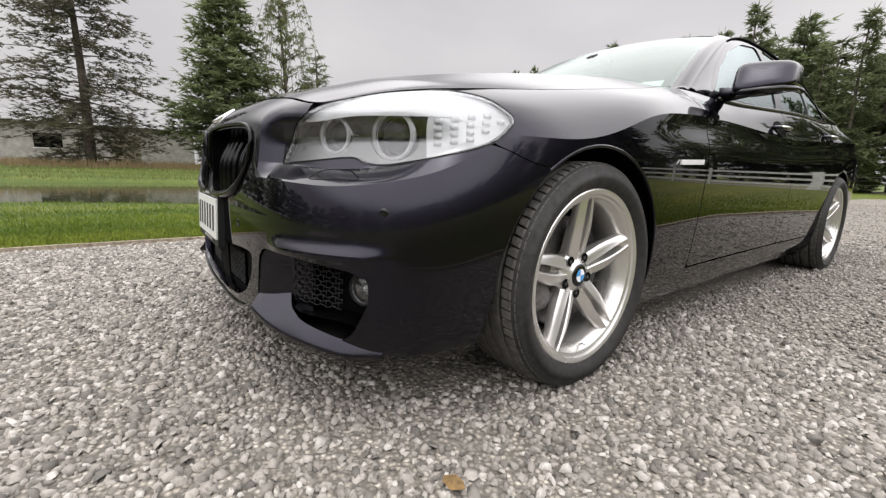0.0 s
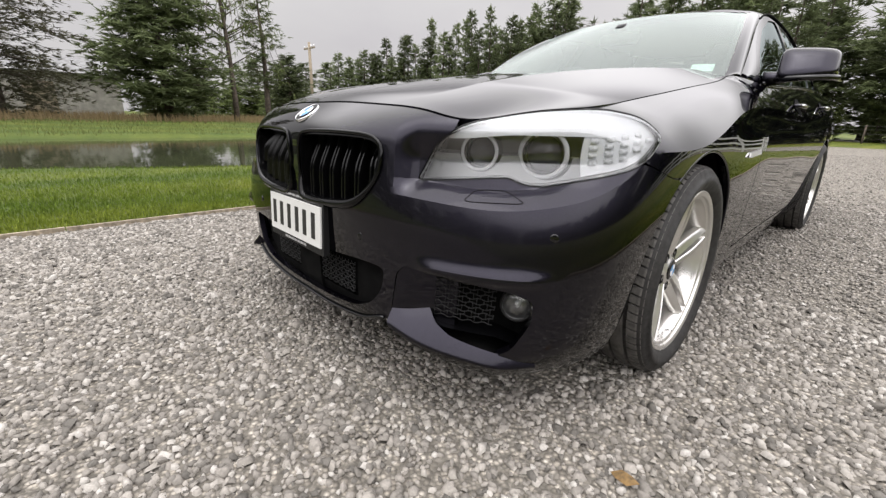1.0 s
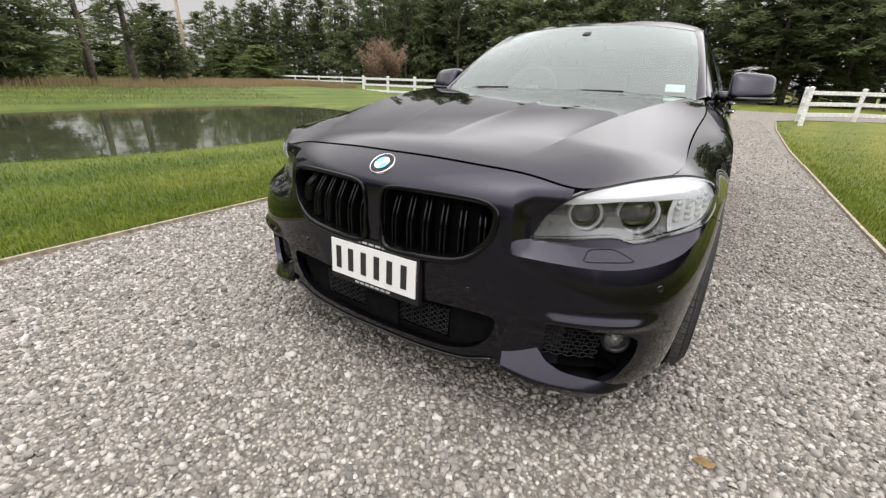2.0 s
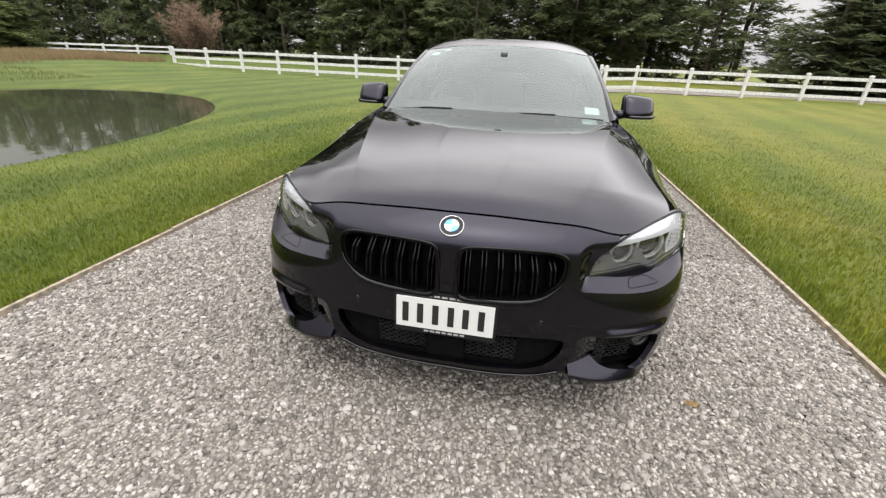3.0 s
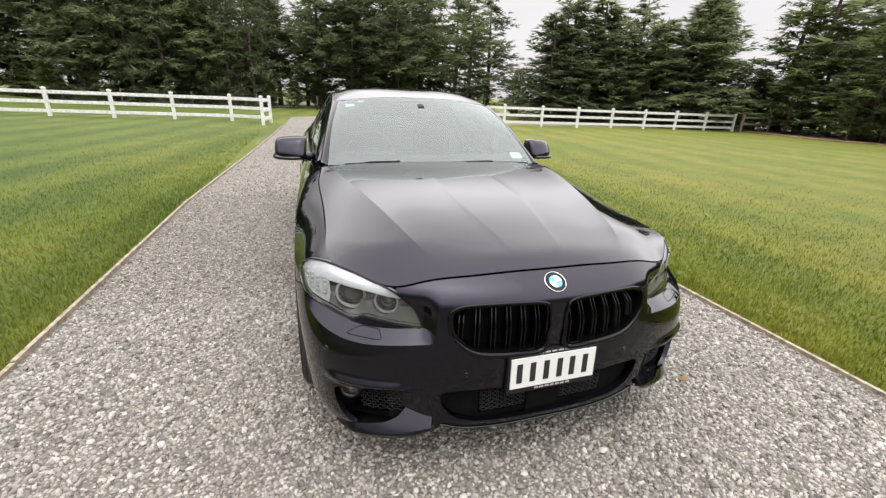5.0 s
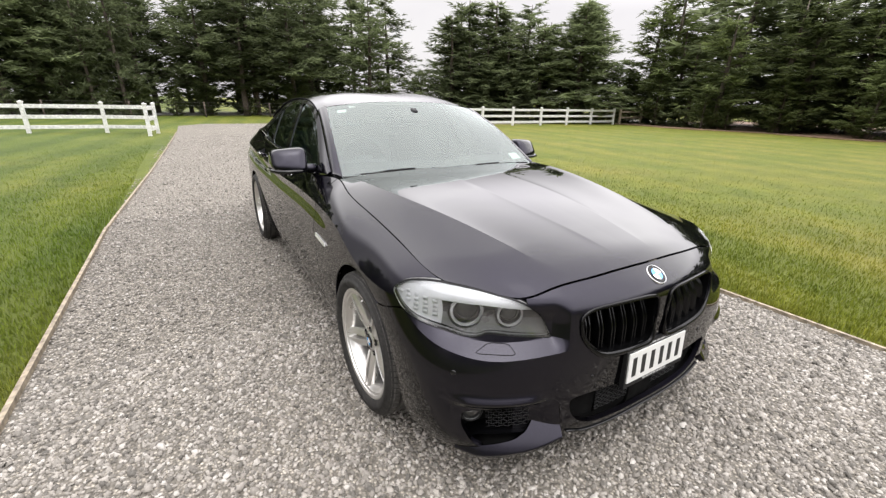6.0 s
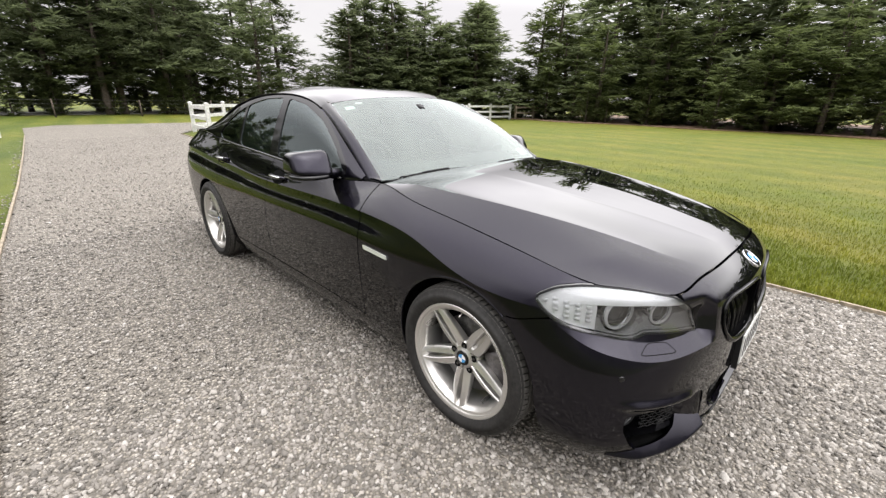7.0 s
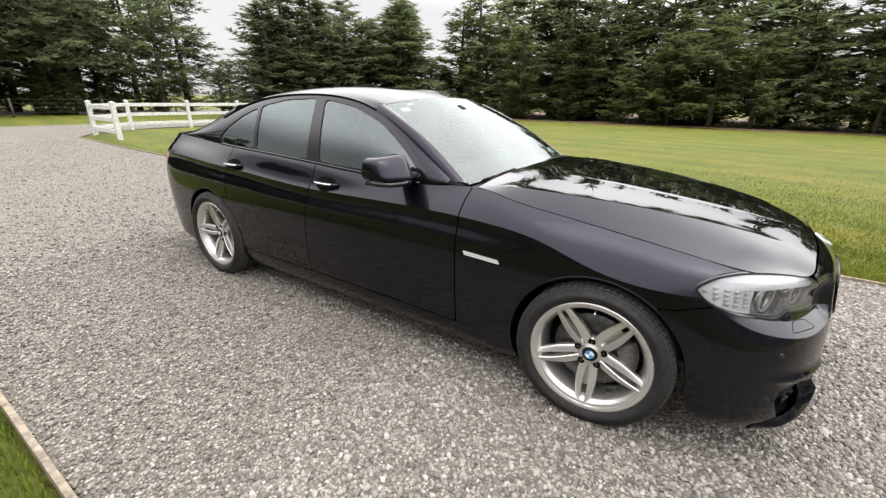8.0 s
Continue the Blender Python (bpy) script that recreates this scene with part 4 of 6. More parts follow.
def bumper_keep(x, y, z, p, v):
    ap = np.abs(p)
    u, w = cm(ap, z)
    us, ws = cm(p, z)
    k = HOODLINE(ap) - .0015 - z
    k = np.minimum(k, z - LOW(ap))
    k = np.minimum(k, -inside(LAMP, u, w) / 100 - .003)
    k = np.minimum(k, -inside(KIDNEY, u, w) / 100 + .004)
    k = np.minimum(k, -inside(MOUTH, us, ws) / 100)
    k = np.minimum(k, -inside(FOG, u, w) / 100)
    k = np.minimum(k, np.where(ap > 56, .690 - .045 * smooth_step(-.42, -.24, y) - z, 1.0))
    k = np.minimum(k, np.where((ap > 36) & (z > .73), -1.0, 1.0))
    k = np.minimum(k, np.where(z < .34, -.374 - .22 * (.34 - z) - y, 1.0))
    return np.minimum(k, off_arch(y, z, FRONT_ARCH))


CAR = empty("car", "black four-door saloon car with silver alloy wheels parked on gravel", "car")


def panel(name, mesh, material=PAINT, parent=CAR, label="", smooth=True):
    return part(name, *mesh, material, parent, label, smooth)


def bumper_fn(p, v):
    """The nose with its rows bent along the crease under the headlights."""
    near = smooth_step(.52, .60, v) * (1 - smooth_step(.60, .70, v))
    return front(p, v + (CREASE(np.abs(p)) - .600) * near)


bumper = panel("front_bumper", sheet(bumper_fn, np.linspace(-80, 80, 241), np.concatenate([np.linspace(.145, .575, 84), np.linspace(.575, .600, 8)[1:], np.linspace(.600, .66, 22)[1:], np.linspace(.66, .822, 24)[1:]]), bumper_keep, .02))
bumper.data.set_sharp_from_angle(angle=radians(16))
# thin rolled edge below the mouth
edge_p = np.linspace(-26.5, 26.5, 81)
panel("lip_edge", tube([tuple(float(c) for c in q) for q in zip(*front(edge_p, LOW(np.abs(edge_p)) + .002, .004))], .0045, 6), GLOSS, bumper)


def fender_keep(x, y, z, u, v):
    k = np.minimum(.683 - y, off_arch(y, z, FRONT_ARCH))
    w1, w2 = cm(angle_of(x, y, z), z)
    k = np.minimum(k, np.where(y < Y0, -inside(LAMP, w1, w2) / 100 - .003, 1.0))
    k = np.minimum(k, np.where(y < .2, z - (.694 - .045 * smooth_step(-.42, -.24, y)), 1.0))
    k = np.minimum(k, np.where(y > .2, z - .272, 1.0))
    return np.minimum(k, y + .52)


VS = np.concatenate([np.linspace(0, 1, 56), np.linspace(1, 1.985, 28)[1:]])


def b_cut(z):
    return 1.845 - .07 * smooth_step(.45, 1.0, z)


def door_keep(x, y, z, u, v):
    return np.minimum(np.minimum(y - .690, b_cut(z) - .003 - y), z - .282)


def rear_door_keep(x, y, z, u, v):
    k = np.minimum(y - b_cut(z) - .003, 2.700 - y)
    return np.minimum(np.minimum(k, z - .282), off_arch(y, z, (REAR_ARCH[0], REAR_ARCH[1], REAR_ARCH[2] + .035)))


def quarter_keep(x, y, z, u, v):
    k = np.maximum(y - 2.706, .035 - off_arch(y, z, REAR_ARCH))
    k = np.where(y < 2.706, np.minimum(k, z - .30), k)
    return np.minimum(k, np.minimum(off_arch(y, z, REAR_ARCH), 4.04 - y))


def sill_keep(x, y, z, u, v):
    return np.minimum(np.minimum(.275 - z, off_arch(y, z, FRONT_ARCH)), off_arch(y, z, REAR_ARCH))


def side_panels(mirror):
    """Fender, doors, sill and rear quarter of one flank."""
    flank = [panel("front_fender", sheet(side, np.linspace(-.53, .70, 92), VS, fender_keep, .02, mirror))]
    fd = panel("front_door", sheet(side, np.linspace(.66, 1.87, 82), VS, door_keep, .015, mirror))
    rd = panel("rear_door", sheet(side, np.linspace(1.72, 2.72, 70), VS, rear_door_keep, .015, mirror))
    flank.append(panel("rear_quarter", sheet(side, np.concatenate([np.linspace(2.45, 3.7, 80), 4.036 - .336 * np.linspace(1, 0, 40) ** 2]), VS, quarter_keep, .015, mirror)))
    panel("sill", sheet(side, np.linspace(.30, 2.70, 120), np.linspace(0, .22, 14), sill_keep, .03, mirror))
    for ob in (*flank, fd, rd):
        ob.data.set_sharp_from_angle(angle=radians(14))
    return fd, rd


DOORS = {s: side_panels(s < 0) for s in (1, -1)}


# bonnet: a blend between nose line, lamp line, cowl and the side gaps
def hood_edge(a):
    p = 52.8 * np.asarray(a, float)
    return front(p, HOODLINE(p) + .001)


EDGE_END = [float(v) for v in hood_edge(np.array(1.0))]
EDGE_MID = [float(v) for v in hood_edge(np.array(0.0))]
C_Z = spline((0, .821), (.04, .848), (.1, .873), (.2, .902), (.4, .946), (.6, .976), (.8, .994), (1, 1.002))


def hood_fn(s, t):
    a = np.abs(s)
    ax, ay, az = hood_edge(a)
    bx, by, bz = .775 * a, .672 - .012 * a ** 2, 1.003 - .027 * a ** 3
    cx, cy, cz = 0 * t, EDGE_MID[1] + (.672 - EDGE_MID[1]) * t, C_Z(t) + (EDGE_MID[2] - .821) * (1 - t)
    uy = EDGE_END[1] + (.660 - EDGE_END[1]) * t
    ux, uz = XU(uy) - .003 + (EDGE_END[0] - XU(EDGE_END[1]) + .003) * (1 - t) ** 6, ZU(uy) + (EDGE_END[2] - ZU(EDGE_END[1])) * (1 - t) ** 6
    corner = [EDGE_MID, EDGE_END, (0, .672, 1.002), (.775, .660, .976)]
    out = []
    for k, (A, B, C, U) in enumerate(((ax, bx, cx, ux), (ay, by, cy, uy), (az, bz, cz, uz))):
        w = a ** 1.8 if k == 2 else a
        ruled = (1 - t) * A + t * B + (1 - w) * C + w * U
        bil = (1 - t) * ((1 - w) * corner[0][k] + w * corner[1][k]) + t * ((1 - w) * corner[2][k] + w * corner[3][k])
        out.append(ruled - bil)
    x, y, z = out
    # nearly flat middle, a sharp shoulder crease and a straight facet down to the fender
    xr = RIDGE(y)
    edge = np.maximum(ux, xr + .05)
    flat = cz - .011 * (x / xr) ** 2 - .0055 * (1 - np.exp(-np.maximum(xr - x, 0) / .05))
    facet = cz - .011 + (uz - cz + .011) * np.clip((x - xr) / (edge - xr), 0, 1)
    fade = smooth_step(.0, .17, t) * (1 - smooth_step(.86, 1, t))
    z = z + (np.where(x > xr, facet, flat) - z) * fade
    # faint inner crease that runs to the emblem
    xi = .105 + .068 * smooth_step(-.75, -.05, y)
    inner = .0016 * np.where(x > xi, np.exp(-(x - xi) / .02), np.exp(-(xi - x) / .09)) * smooth_step(.02, .15, t) * (1 - smooth_step(.55, .9, t))
    return x * np.sign(s), y, z + inner


RIDGE = spline((-.78, .30), (-.70, .36), (-.58, .432), (-.42, .485), (-.2, .54), (.04, .598), (.3, .655), (.67, .715))
def ridge_share(t):
    """Share of the half width at which the shoulder crease lies."""
    lo, hi = np.full(t.shape, .2), np.full(t.shape, .99)
    for _ in range(24):
        mid = (lo + hi) / 2
        x, y, _z = hood_fn(mid, t)
        lo, hi = np.where(x < RIDGE(y), mid, lo), np.where(x < RIDGE(y), hi, mid)
    return (lo + hi) / 2


def hood_sheet(q, t):
    """The bonnet with its rows bent along the crease."""
    a, r = np.abs(q), ridge_share(t)
    return hood_fn(np.sign(q) * np.where(a < .8, a / .8 * r, r + (a - .8) / .2 * (1 - r)), t)


hood = panel("hood", sheet(hood_sheet, np.linspace(-1, 1, 201), np.concatenate([np.linspace(0.003, .1, 14), np.linspace(.1, 1, 90)[1:]]), None, .018))
hood.data.set_sharp_from_angle(angle=radians(7))


# glasshouse
def flank_glass(y, v):
    xb, zb = XU(y) - .010, ZU(y) - .004
    xg, zg = XG(y), ZG(y)
    return xb + (xg - xb) * v + .014 * 4 * v * (1 - v), y + 0 * v, zb + (zg - zb) * v


GLASS_F = rounded([(.965, .985), (1.14, 1.122), (1.35, 1.250), (1.60, 1.335), (1.865, 1.371), (1.81, 1.15), (1.770, 1.004)], 4, .16)
GLASS_R = rounded([(1.885, 1.010), (1.91, 1.15), (1.950, 1.376), (2.25, 1.364), (2.515, 1.318), (2.475, 1.17), (2.430, 1.028)], 4, .16)
GLASS_Q = rounded([(2.465, 1.032), (2.51, 1.17), (2.548, 1.306), (2.71, 1.250), (2.87, 1.160), (2.945, 1.080), (2.89, 1.050)], 4, .22)


def trim_keep(x, y, z, u, v):
    k = -np.maximum(np.maximum(inside(GLASS_F, y, z), inside(GLASS_R, y, z)), inside(GLASS_Q, y, z))
    edge = np.maximum(np.maximum(inside(GLASS_F, y, z), inside(GLASS_R, y, z)), inside(GLASS_Q, y, z)) + .030
    band = np.minimum(np.minimum(y - 1.7, 2.03 - y), .98 - v)
    return np.minimum(k, np.maximum(edge, band))


def rail_keep(x, y, z, u, v):
    edge = np.maximum(np.maximum(inside(GLASS_F, y, z), inside(GLASS_R, y, z)), inside(GLASS_Q, y, z)) + .028
    band = np.minimum(np.minimum(y - 1.7, 2.03 - y), .98 - v)
    return -np.maximum(edge, band)


def glasshouse(mirror):
    fd, rd = DOORS[-1 if mirror else 1]
    YS, VG = np.linspace(.82, 3.46, 190), np.linspace(0, 1, 44)
    panel("door_frame", sheet(flank_glass, YS, VG, trim_keep, .012, mirror), GLOSS, CAR, "gloss black window surround")
    panel("roof_pillar", sheet(flank_glass, YS, VG, rail_keep, .01, mirror))
    def inset(y, v):
        x, yy, z = flank_glass(y, v)
        return x - .006, yy, z
    for poly, par in ((GLASS_F, fd), (GLASS_R, rd), (GLASS_Q, CAR)):
        g = panel("side_window", sheet(inset, YS, VG, lambda x, y, z, u, v: inside(poly, y, z) + .006, 0, mirror), SIDEGLASS, par, "tinted side glass")
        g.visible_shadow = False
    sgn = -1 if mirror else 1
    line = [(sgn * (XU(y) + .002), y, ZU(y) + .004) for y in np.linspace(.98, 2.90, 60)]
    gutter = [(sgn * (float(XG(y)) + .002), y, float(ZG(y)) + .004) for y in np.linspace(1.42, 3.0, 50)]
    part("roof_gutter", *tube(gutter, .0055, 6), DARK, CAR, "black sealing strip along the roof edge")
    part("waist_trim", *tube(line, .007, 6), GLOSS, CAR, "thin dark trim strip under the windows")


for m in (False, True):
    glasshouse(m)

E_X = spline((0, .722), (.5, .668), (1, .592))
E_Y = spline((0, .735), (.5, 1.055), (1, 1.400))
E_Z = spline((0, .975), (.5, 1.185), (1, 1.347))
S_Z = spline((0, .985), (.5, 1.204), (.75, 1.303), (1, 1.390))


def windscreen_fn(s, t):
    a = np.abs(s)
    yc, zc = .675 + .670 * t, S_Z(t)
    k = a ** 2.3
    return s * E_X(t), yc + (E_Y(t) - yc) * k, zc + (E_Z(t) - zc) * k


ws = panel("windscreen", sheet(windscreen_fn, np.linspace(-1, 1, 61), np.linspace(0, 1, 41)), WINDSCREEN, CAR, "large raked windscreen")
ws.visible_shadow = False


def ws_border_fn(s, t):
    x, y, z = windscreen_fn(s, t)
    return x, y + .004, z - .004


panel("windscreen_seal", sheet(ws_border_fn, np.linspace(-1, 1, 81), np.linspace(0, 1, 61),
      lambda x, y, z, s, t: np.maximum(np.maximum(np.abs(s) - .965, .035 - t), t - .965)), PLASTIC, CAR, "black windscreen border")


def apillar_fn(q, t):
    yr = .80 + .63 * t
    ex, ey, ez = E_X(t), E_Y(t), E_Z(t)
    gx, gz = XG(yr), ZG(yr)
    b = .016 * 4 * q * (1 - q)
    return ex + (gx - ex) * q + b * .6, ey + (yr - ey) * q - b * .5, ez + (gz - ez) * q + b * .6


for m in (False, True):
    panel("a_pillar", sheet(apillar_fn, np.linspace(0, 1, 12), np.linspace(-.02, 1, 40), None, .01, m))


def roof_fn(s, t):
    a = np.abs(s)
    y0 = 1.347 + .060 * a ** 2.3
    y1 = 2.98 - .10 * a ** 2
    y = y0 + (y1 - y0) * t
    xg, zg = XG(y) * 1.0, ZG(y)
    aw = np.clip(a * XG(y0) / .592, 0, 1)
    flush = 1.3905 - .043 * aw ** 2.3 - (ZG(y0) + (Z_CROWN(y0) - ZG(y0)) * (1 - a ** 4.2))
    z = zg + (Z_CROWN(y) - zg) * (1 - a ** 4.2)
    return s * xg, y, z + flush * (1 - smooth_step(0, .22, t)) * (1 - smooth_step(.88, .97, a))


panel("roof", sheet(roof_fn, np.linspace(-1, 1, 71), np.concatenate([np.linspace(.002, .25, 26), np.linspace(.25, 1, 45)[1:]]), None, .012))


def rear_window_fn(s, t):
    a = np.abs(s)
    y = 2.99 + .62 * t - .10 * a ** 2
    z0 = Z_CROWN(2.98) - .005
    z = z0 + (1.085 - z0) * t - .02 * a ** 2
    return s * (.60 + .05 * t), y, z


rw = panel("rear_window", sheet(rear_window_fn, np.linspace(-1, 1, 21), np.linspace(0, 1, 20)), SIDEGLASS, CAR, "tinted rear window")


def c_pillar_fn(q, t):
    y = 2.88 + .64 * t
    rx, ry, rz = rear_window_fn(np.ones_like(t), t)
    yg = np.clip(y, 2.88, 3.5)
    return rx + (XG(yg) - rx) * q, ry + (yg - ry) * q, rz + (ZG(yg) - rz) * q + .012 * 4 * q * (1 - q)


for m in (False, True):
    panel("c_pillar", sheet(c_pillar_fn, np.linspace(0, 1, 8), np.linspace(0, 1, 24), None, 0, m))


def boot_fn(s, t):
    a = np.abs(s)
    y = 3.50 + .53 * t - .03 * a ** 2.5
    return s * (XU(y) * tail_round(y) - .003), y, ZU(np.clip(y, 3.4, 4.1)) + .03 * (1 - a ** 2.2) + .012 * smooth_step(.8, 1, t)


panel("boot_lid", sheet(boot_fn, np.linspace(-1, 1, 31), np.linspace(0, 1, 20), None, .02))


panel("rear_bumper", sheet(lambda x, z: (x, 4.030 + 0 * x, z), np.linspace(-.36, .36, 12), np.linspace(.2, 1.07, 20), None, .02))
for sgn in (1, -1):
    panel("tail_light", sheet(lambda y, v: (halfwidth(y, v) + .008, y, v), np.linspace(3.72, 4.02, 24), np.linspace(.78, .93, 12),
          lambda x, y, z, u, v: np.minimum(inside([(3.74, .86), (3.99, .80), (3.99, .93), (3.80, .915)], y, z), 1), .01, sgn < 0), REDLENS, CAR, "red tail light")

# underside and wheel wells
panel("underbody", join(box(-.50, .50, -.62, .5, .22, .27), box(-.78, .78, .42, 2.55, .18, .5), box(-.55, .55, 2.5, 3.9, .22, .3)), DARK, CAR, smooth=False)


def well(arch, sgn):
    v, f = [], []
    n = 22
    for i in range(n + 1):
        a = math.radians(-14 + 200 * i / n)
        for x in (sgn * .885, sgn * .50):
            v.append((x, arch[0] + (arch[2] + .022) * math.cos(a), arch[1] + (arch[2] + .022) * math.sin(a)))
    for i in range(n):
        f.append((2 * i, 2 * i + 1, 2 * i + 3, 2 * i + 2))
    o = len(v)
    v.append((sgn * .50, arch[0], arch[1]))
    for i in range(n):
        f.append((o, 2 * i + 1, 2 * i + 3))
    return v, f


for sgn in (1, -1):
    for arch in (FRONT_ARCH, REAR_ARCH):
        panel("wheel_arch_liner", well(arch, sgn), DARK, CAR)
    for arch in (FRONT_ARCH, REAR_ARCH):
        lipline = []
        for i in range(49):
            a = math.radians(-22 + (206 if arch is FRONT_ARCH else 224) * i / 48)
            y, z = arch[0] + arch[2] * math.cos(a), arch[1] + arch[2] * math.sin(a)
            lipline.append((sgn * (float(halfwidth(np.array(y), np.array(max(z, .15)))) - .004), y, z))
        panel("arch_lip", tube(lipline, .006, 6), PAINT, CAR)


# ---------------------------------------------------------------- wheels
def wheel(sgn, y, r, width, turn, steer=0.0):
    """Tyre with tread, five double-spoke alloy rim, disc and caliper. Outer face towards +x in its own space."""
    root = new("wheel")
    root.parent = CAR
    root.location = (sgn * .805, y, r - .009)
    root.rotation_euler = Euler((0, 0, (0 if sgn > 0 else math.pi) + radians(steer)))
    root.rotation_euler.rotate_axis("X", radians(turn))
    h = width / 2
    rr = .2600
    wall = [(rr - .004, -h * .80), (rr + .02, -h * .98), (rr + .05, -h * 1.03), (r - .022, -h * .97), (r - .006, -h * .86), (r - .008, -h * .7), (r - .008, h * .7), (r - .006, h * .86),
            (r - .020, h * .965), (r - .034, h * 1.0), (rr + .045, h * 1.035), (rr + .030, h * 1.03), (rr + .022, h * 1.01), (rr + .008, h * .95), (rr - .004, h * .84)]
    tyre = part("tyre", *lathe(wall, 96), RUBBER, root)
    ribs = []
    for x0, x1, n, gap, top in ((-h * .88, -h * .60, 78, .006, 0), (-h * .52, -h * .20, 1, 0, 0), (-h * .14, h * .14, 1, 0, 0), (h * .20, h * .52, 1, 0, 0), (h * .60, h * .90, 78, .006, 0)):
        if n == 1:
            ribs.append(lathe([(r - .012, x0), (r - .001, x0 + .003), (r, (x0 + x1) / 2), (r - .001, x1 - .003), (r - .012, x1)], 96))
        else:
            v, f = [], []
            outer = x1 if x1 > 0 else x0
            for k in range(n):
                a0, a1 = 2 * math.pi * k / n + gap / r / 2, 2 * math.pi * (k + 1) / n - gap / r / 2
                o = len(v)
                prof = [(r - .010, x0), (r - .0015, x0 + .004 * (1 if x0 == outer else .5)), (r - .0015, x1), (r - .010, x1 + .001)]
                if x1 > 0:
                    prof = [(r - .010, x0), (r - .0005, x0 + .002), (r - .0035, x1 - .012), (r - .012, x1 + .001), (r - .030, x1 + .007)]
                else:
                    prof = [(r - .030, x0 - .007), (r - .012, x0 - .001), (r - .0035, x0 + .012), (r - .0005, x1 - .002), (r - .010, x1)]
                m = len(prof)
                for i in range(3):
                    a = a0 + (a1 - a0) * i / 2
                    for pr, px in prof:
                        v.append((px, pr * math.cos(a + px * .6), pr * math.sin(a + px * .6)))
                for i in range(2):
                    for j in range(m - 1):
                        f.append((o + i * m + j, o + i * m + j + 1, o + (i + 1) * m + j + 1, o + (i + 1) * m + j))
                f += [tuple(o + j for j in range(m))[::-1], tuple(o + 2 * m + j for j in range(m))]
            ribs.append((v, f))
    part("tread", *join(*ribs), TREAD, tyre, "dusty grey tread blocks", smooth=False)
    ringp = [(.252, -h * .8), (.236, -h * .5), (.212, -.02), (.213, .04), (.219, h * .56), (.226, h * .70), (.2335, h * .755), (.2350, h * .80), (.2440, h * .83), (.2455, h * .885), (.2490, h * .905), (.2590, h * .915), (.2635, h * .89), (.2630, h * .82), (.256, h * .76)]
    part("rim", *lathe(ringp, 96), ALLOY, root, "silver alloy rim").data.set_sharp_from_angle(angle=radians(40))
    fx = h * .78
    OUT = spline((0, .040), (.22, .044), (.45, .0455), (.75, .039), (1, .032))
    GAP = spline((0, .0035), (.15, .006), (.5, .0112), (.8, .0112), (1, .009))
    pieces = []
    for side_s in (-1, 1):
        v, f, n = [], [], 9
        for i in range(21):
            t = i / 20
            rad = .050 + (.2400 - .050) * t
            o, g = float(OUT(t)), float(GAP(t))
            top = fx - .029 + .033 * t ** 1.15 + .005 * math.sin(math.pi * t)
            bot = top - .046 + .014 * t
            for xx, yy in ((bot, o * .90), (top - .022, o), (top - .011, o - .002), (top - .0065, o - .008), (top - .0045, o * .5 + g * .5), (top - .001, g + .006), (top, g + .0032), (top - .003, g), (bot, g)):
                v.append((xx, side_s * yy, rad))
        for i in range(20):
            for j in range(n):
                q = (i * n + j, i * n + (j + 1) % n, (i + 1) * n + (j + 1) % n, (i + 1) * n + j)
                f.append(q if side_s < 0 else q[::-1])
        pieces.append((v, f))
    # floor of the groove, open towards the rim
    v = []
    for i in range(7):
        t = i / 6
        rad = .050 + .128 * t
        tt = (rad - .050) / .19
        for sy in (-1, 1):
            v.append((fx - .029 + .033 * tt ** 1.15 + .005 * math.sin(math.pi * tt) - .030 - .016 * t, sy * (float(GAP(tt)) + .001), rad))
    pieces.append((v, [(2 * i, 2 * i + 1, 2 * i + 3, 2 * i + 2) for i in range(6)]))
    spoke = join(*pieces)
    for k in range(5):
        sp = part("spoke", *spoke, ALLOY, root)
        sp.data.set_sharp_from_angle(angle=radians(38))
        sp.rotation_euler = (math.radians(72 * k), 0, 0)
    fh = fx - .016
    part("hub", *lathe([(.0, fh - .010), (.036, fh - .009), (.039, fh - .014), (.062, fh - .016), (.074, fh - .021), (.080, fh - .034), (.078, fh - .06), (.06, fh - .075)], 48), ALLOY, root)
    for k in range(5):
        a = math.radians(90 + 36 + 72 * k)
        c = Matrix.Translation((0, .058 * math.cos(a), .058 * math.sin(a)))
        # flat dark disc on the uncut hub, painted for the shade of a bolt hole
        part("bolt_hole", *moved(lathe([(.0, fh - .0148), (.0142, fh - .0148), (.0150, fh - .0135), (.0160, fh - .0155)], 16), c), DARK, root)
        part("bolt", *moved(lathe([(.0, fh - .0132), (.0055, fh - .0132), (.0065, fh - .016)], 6), c), STEEL, root, smooth=False)
    badge = part("centre_cap", *lathe([(.0, fh - .004), (.029, fh - .0045), (.0335, fh - .006), (.035, fh - .010)], 32), GLOSS, root)
    for k in range(4):
        v = [(fh - .0025, 0, 0)] + [(fh - .003, .020 * math.cos(math.radians(90 * k + 11.25 * j)), .020 * math.sin(math.radians(90 * k + 11.25 * j))) for j in range(9)]
        part("badge_quarter", v, [(0, j + 1, j + 2) for j in range(8)], BLUE if k % 2 else BADGEWHITE, badge)
    part("valve", *tube([(h * .70, .0, -.222), (h * .86, .0, -.212)], .004, 6), CHROME, root)
    disc = part("brake_disc", *lathe([(.07, .012), (.075, .020), (.172, .020), (.174, .016), (.174, -.008), (.07, -.008)], 64), STEEL, root)
    cal = []
    for i in range(9):
        a = math.radians(150 + 60 * i / 8)
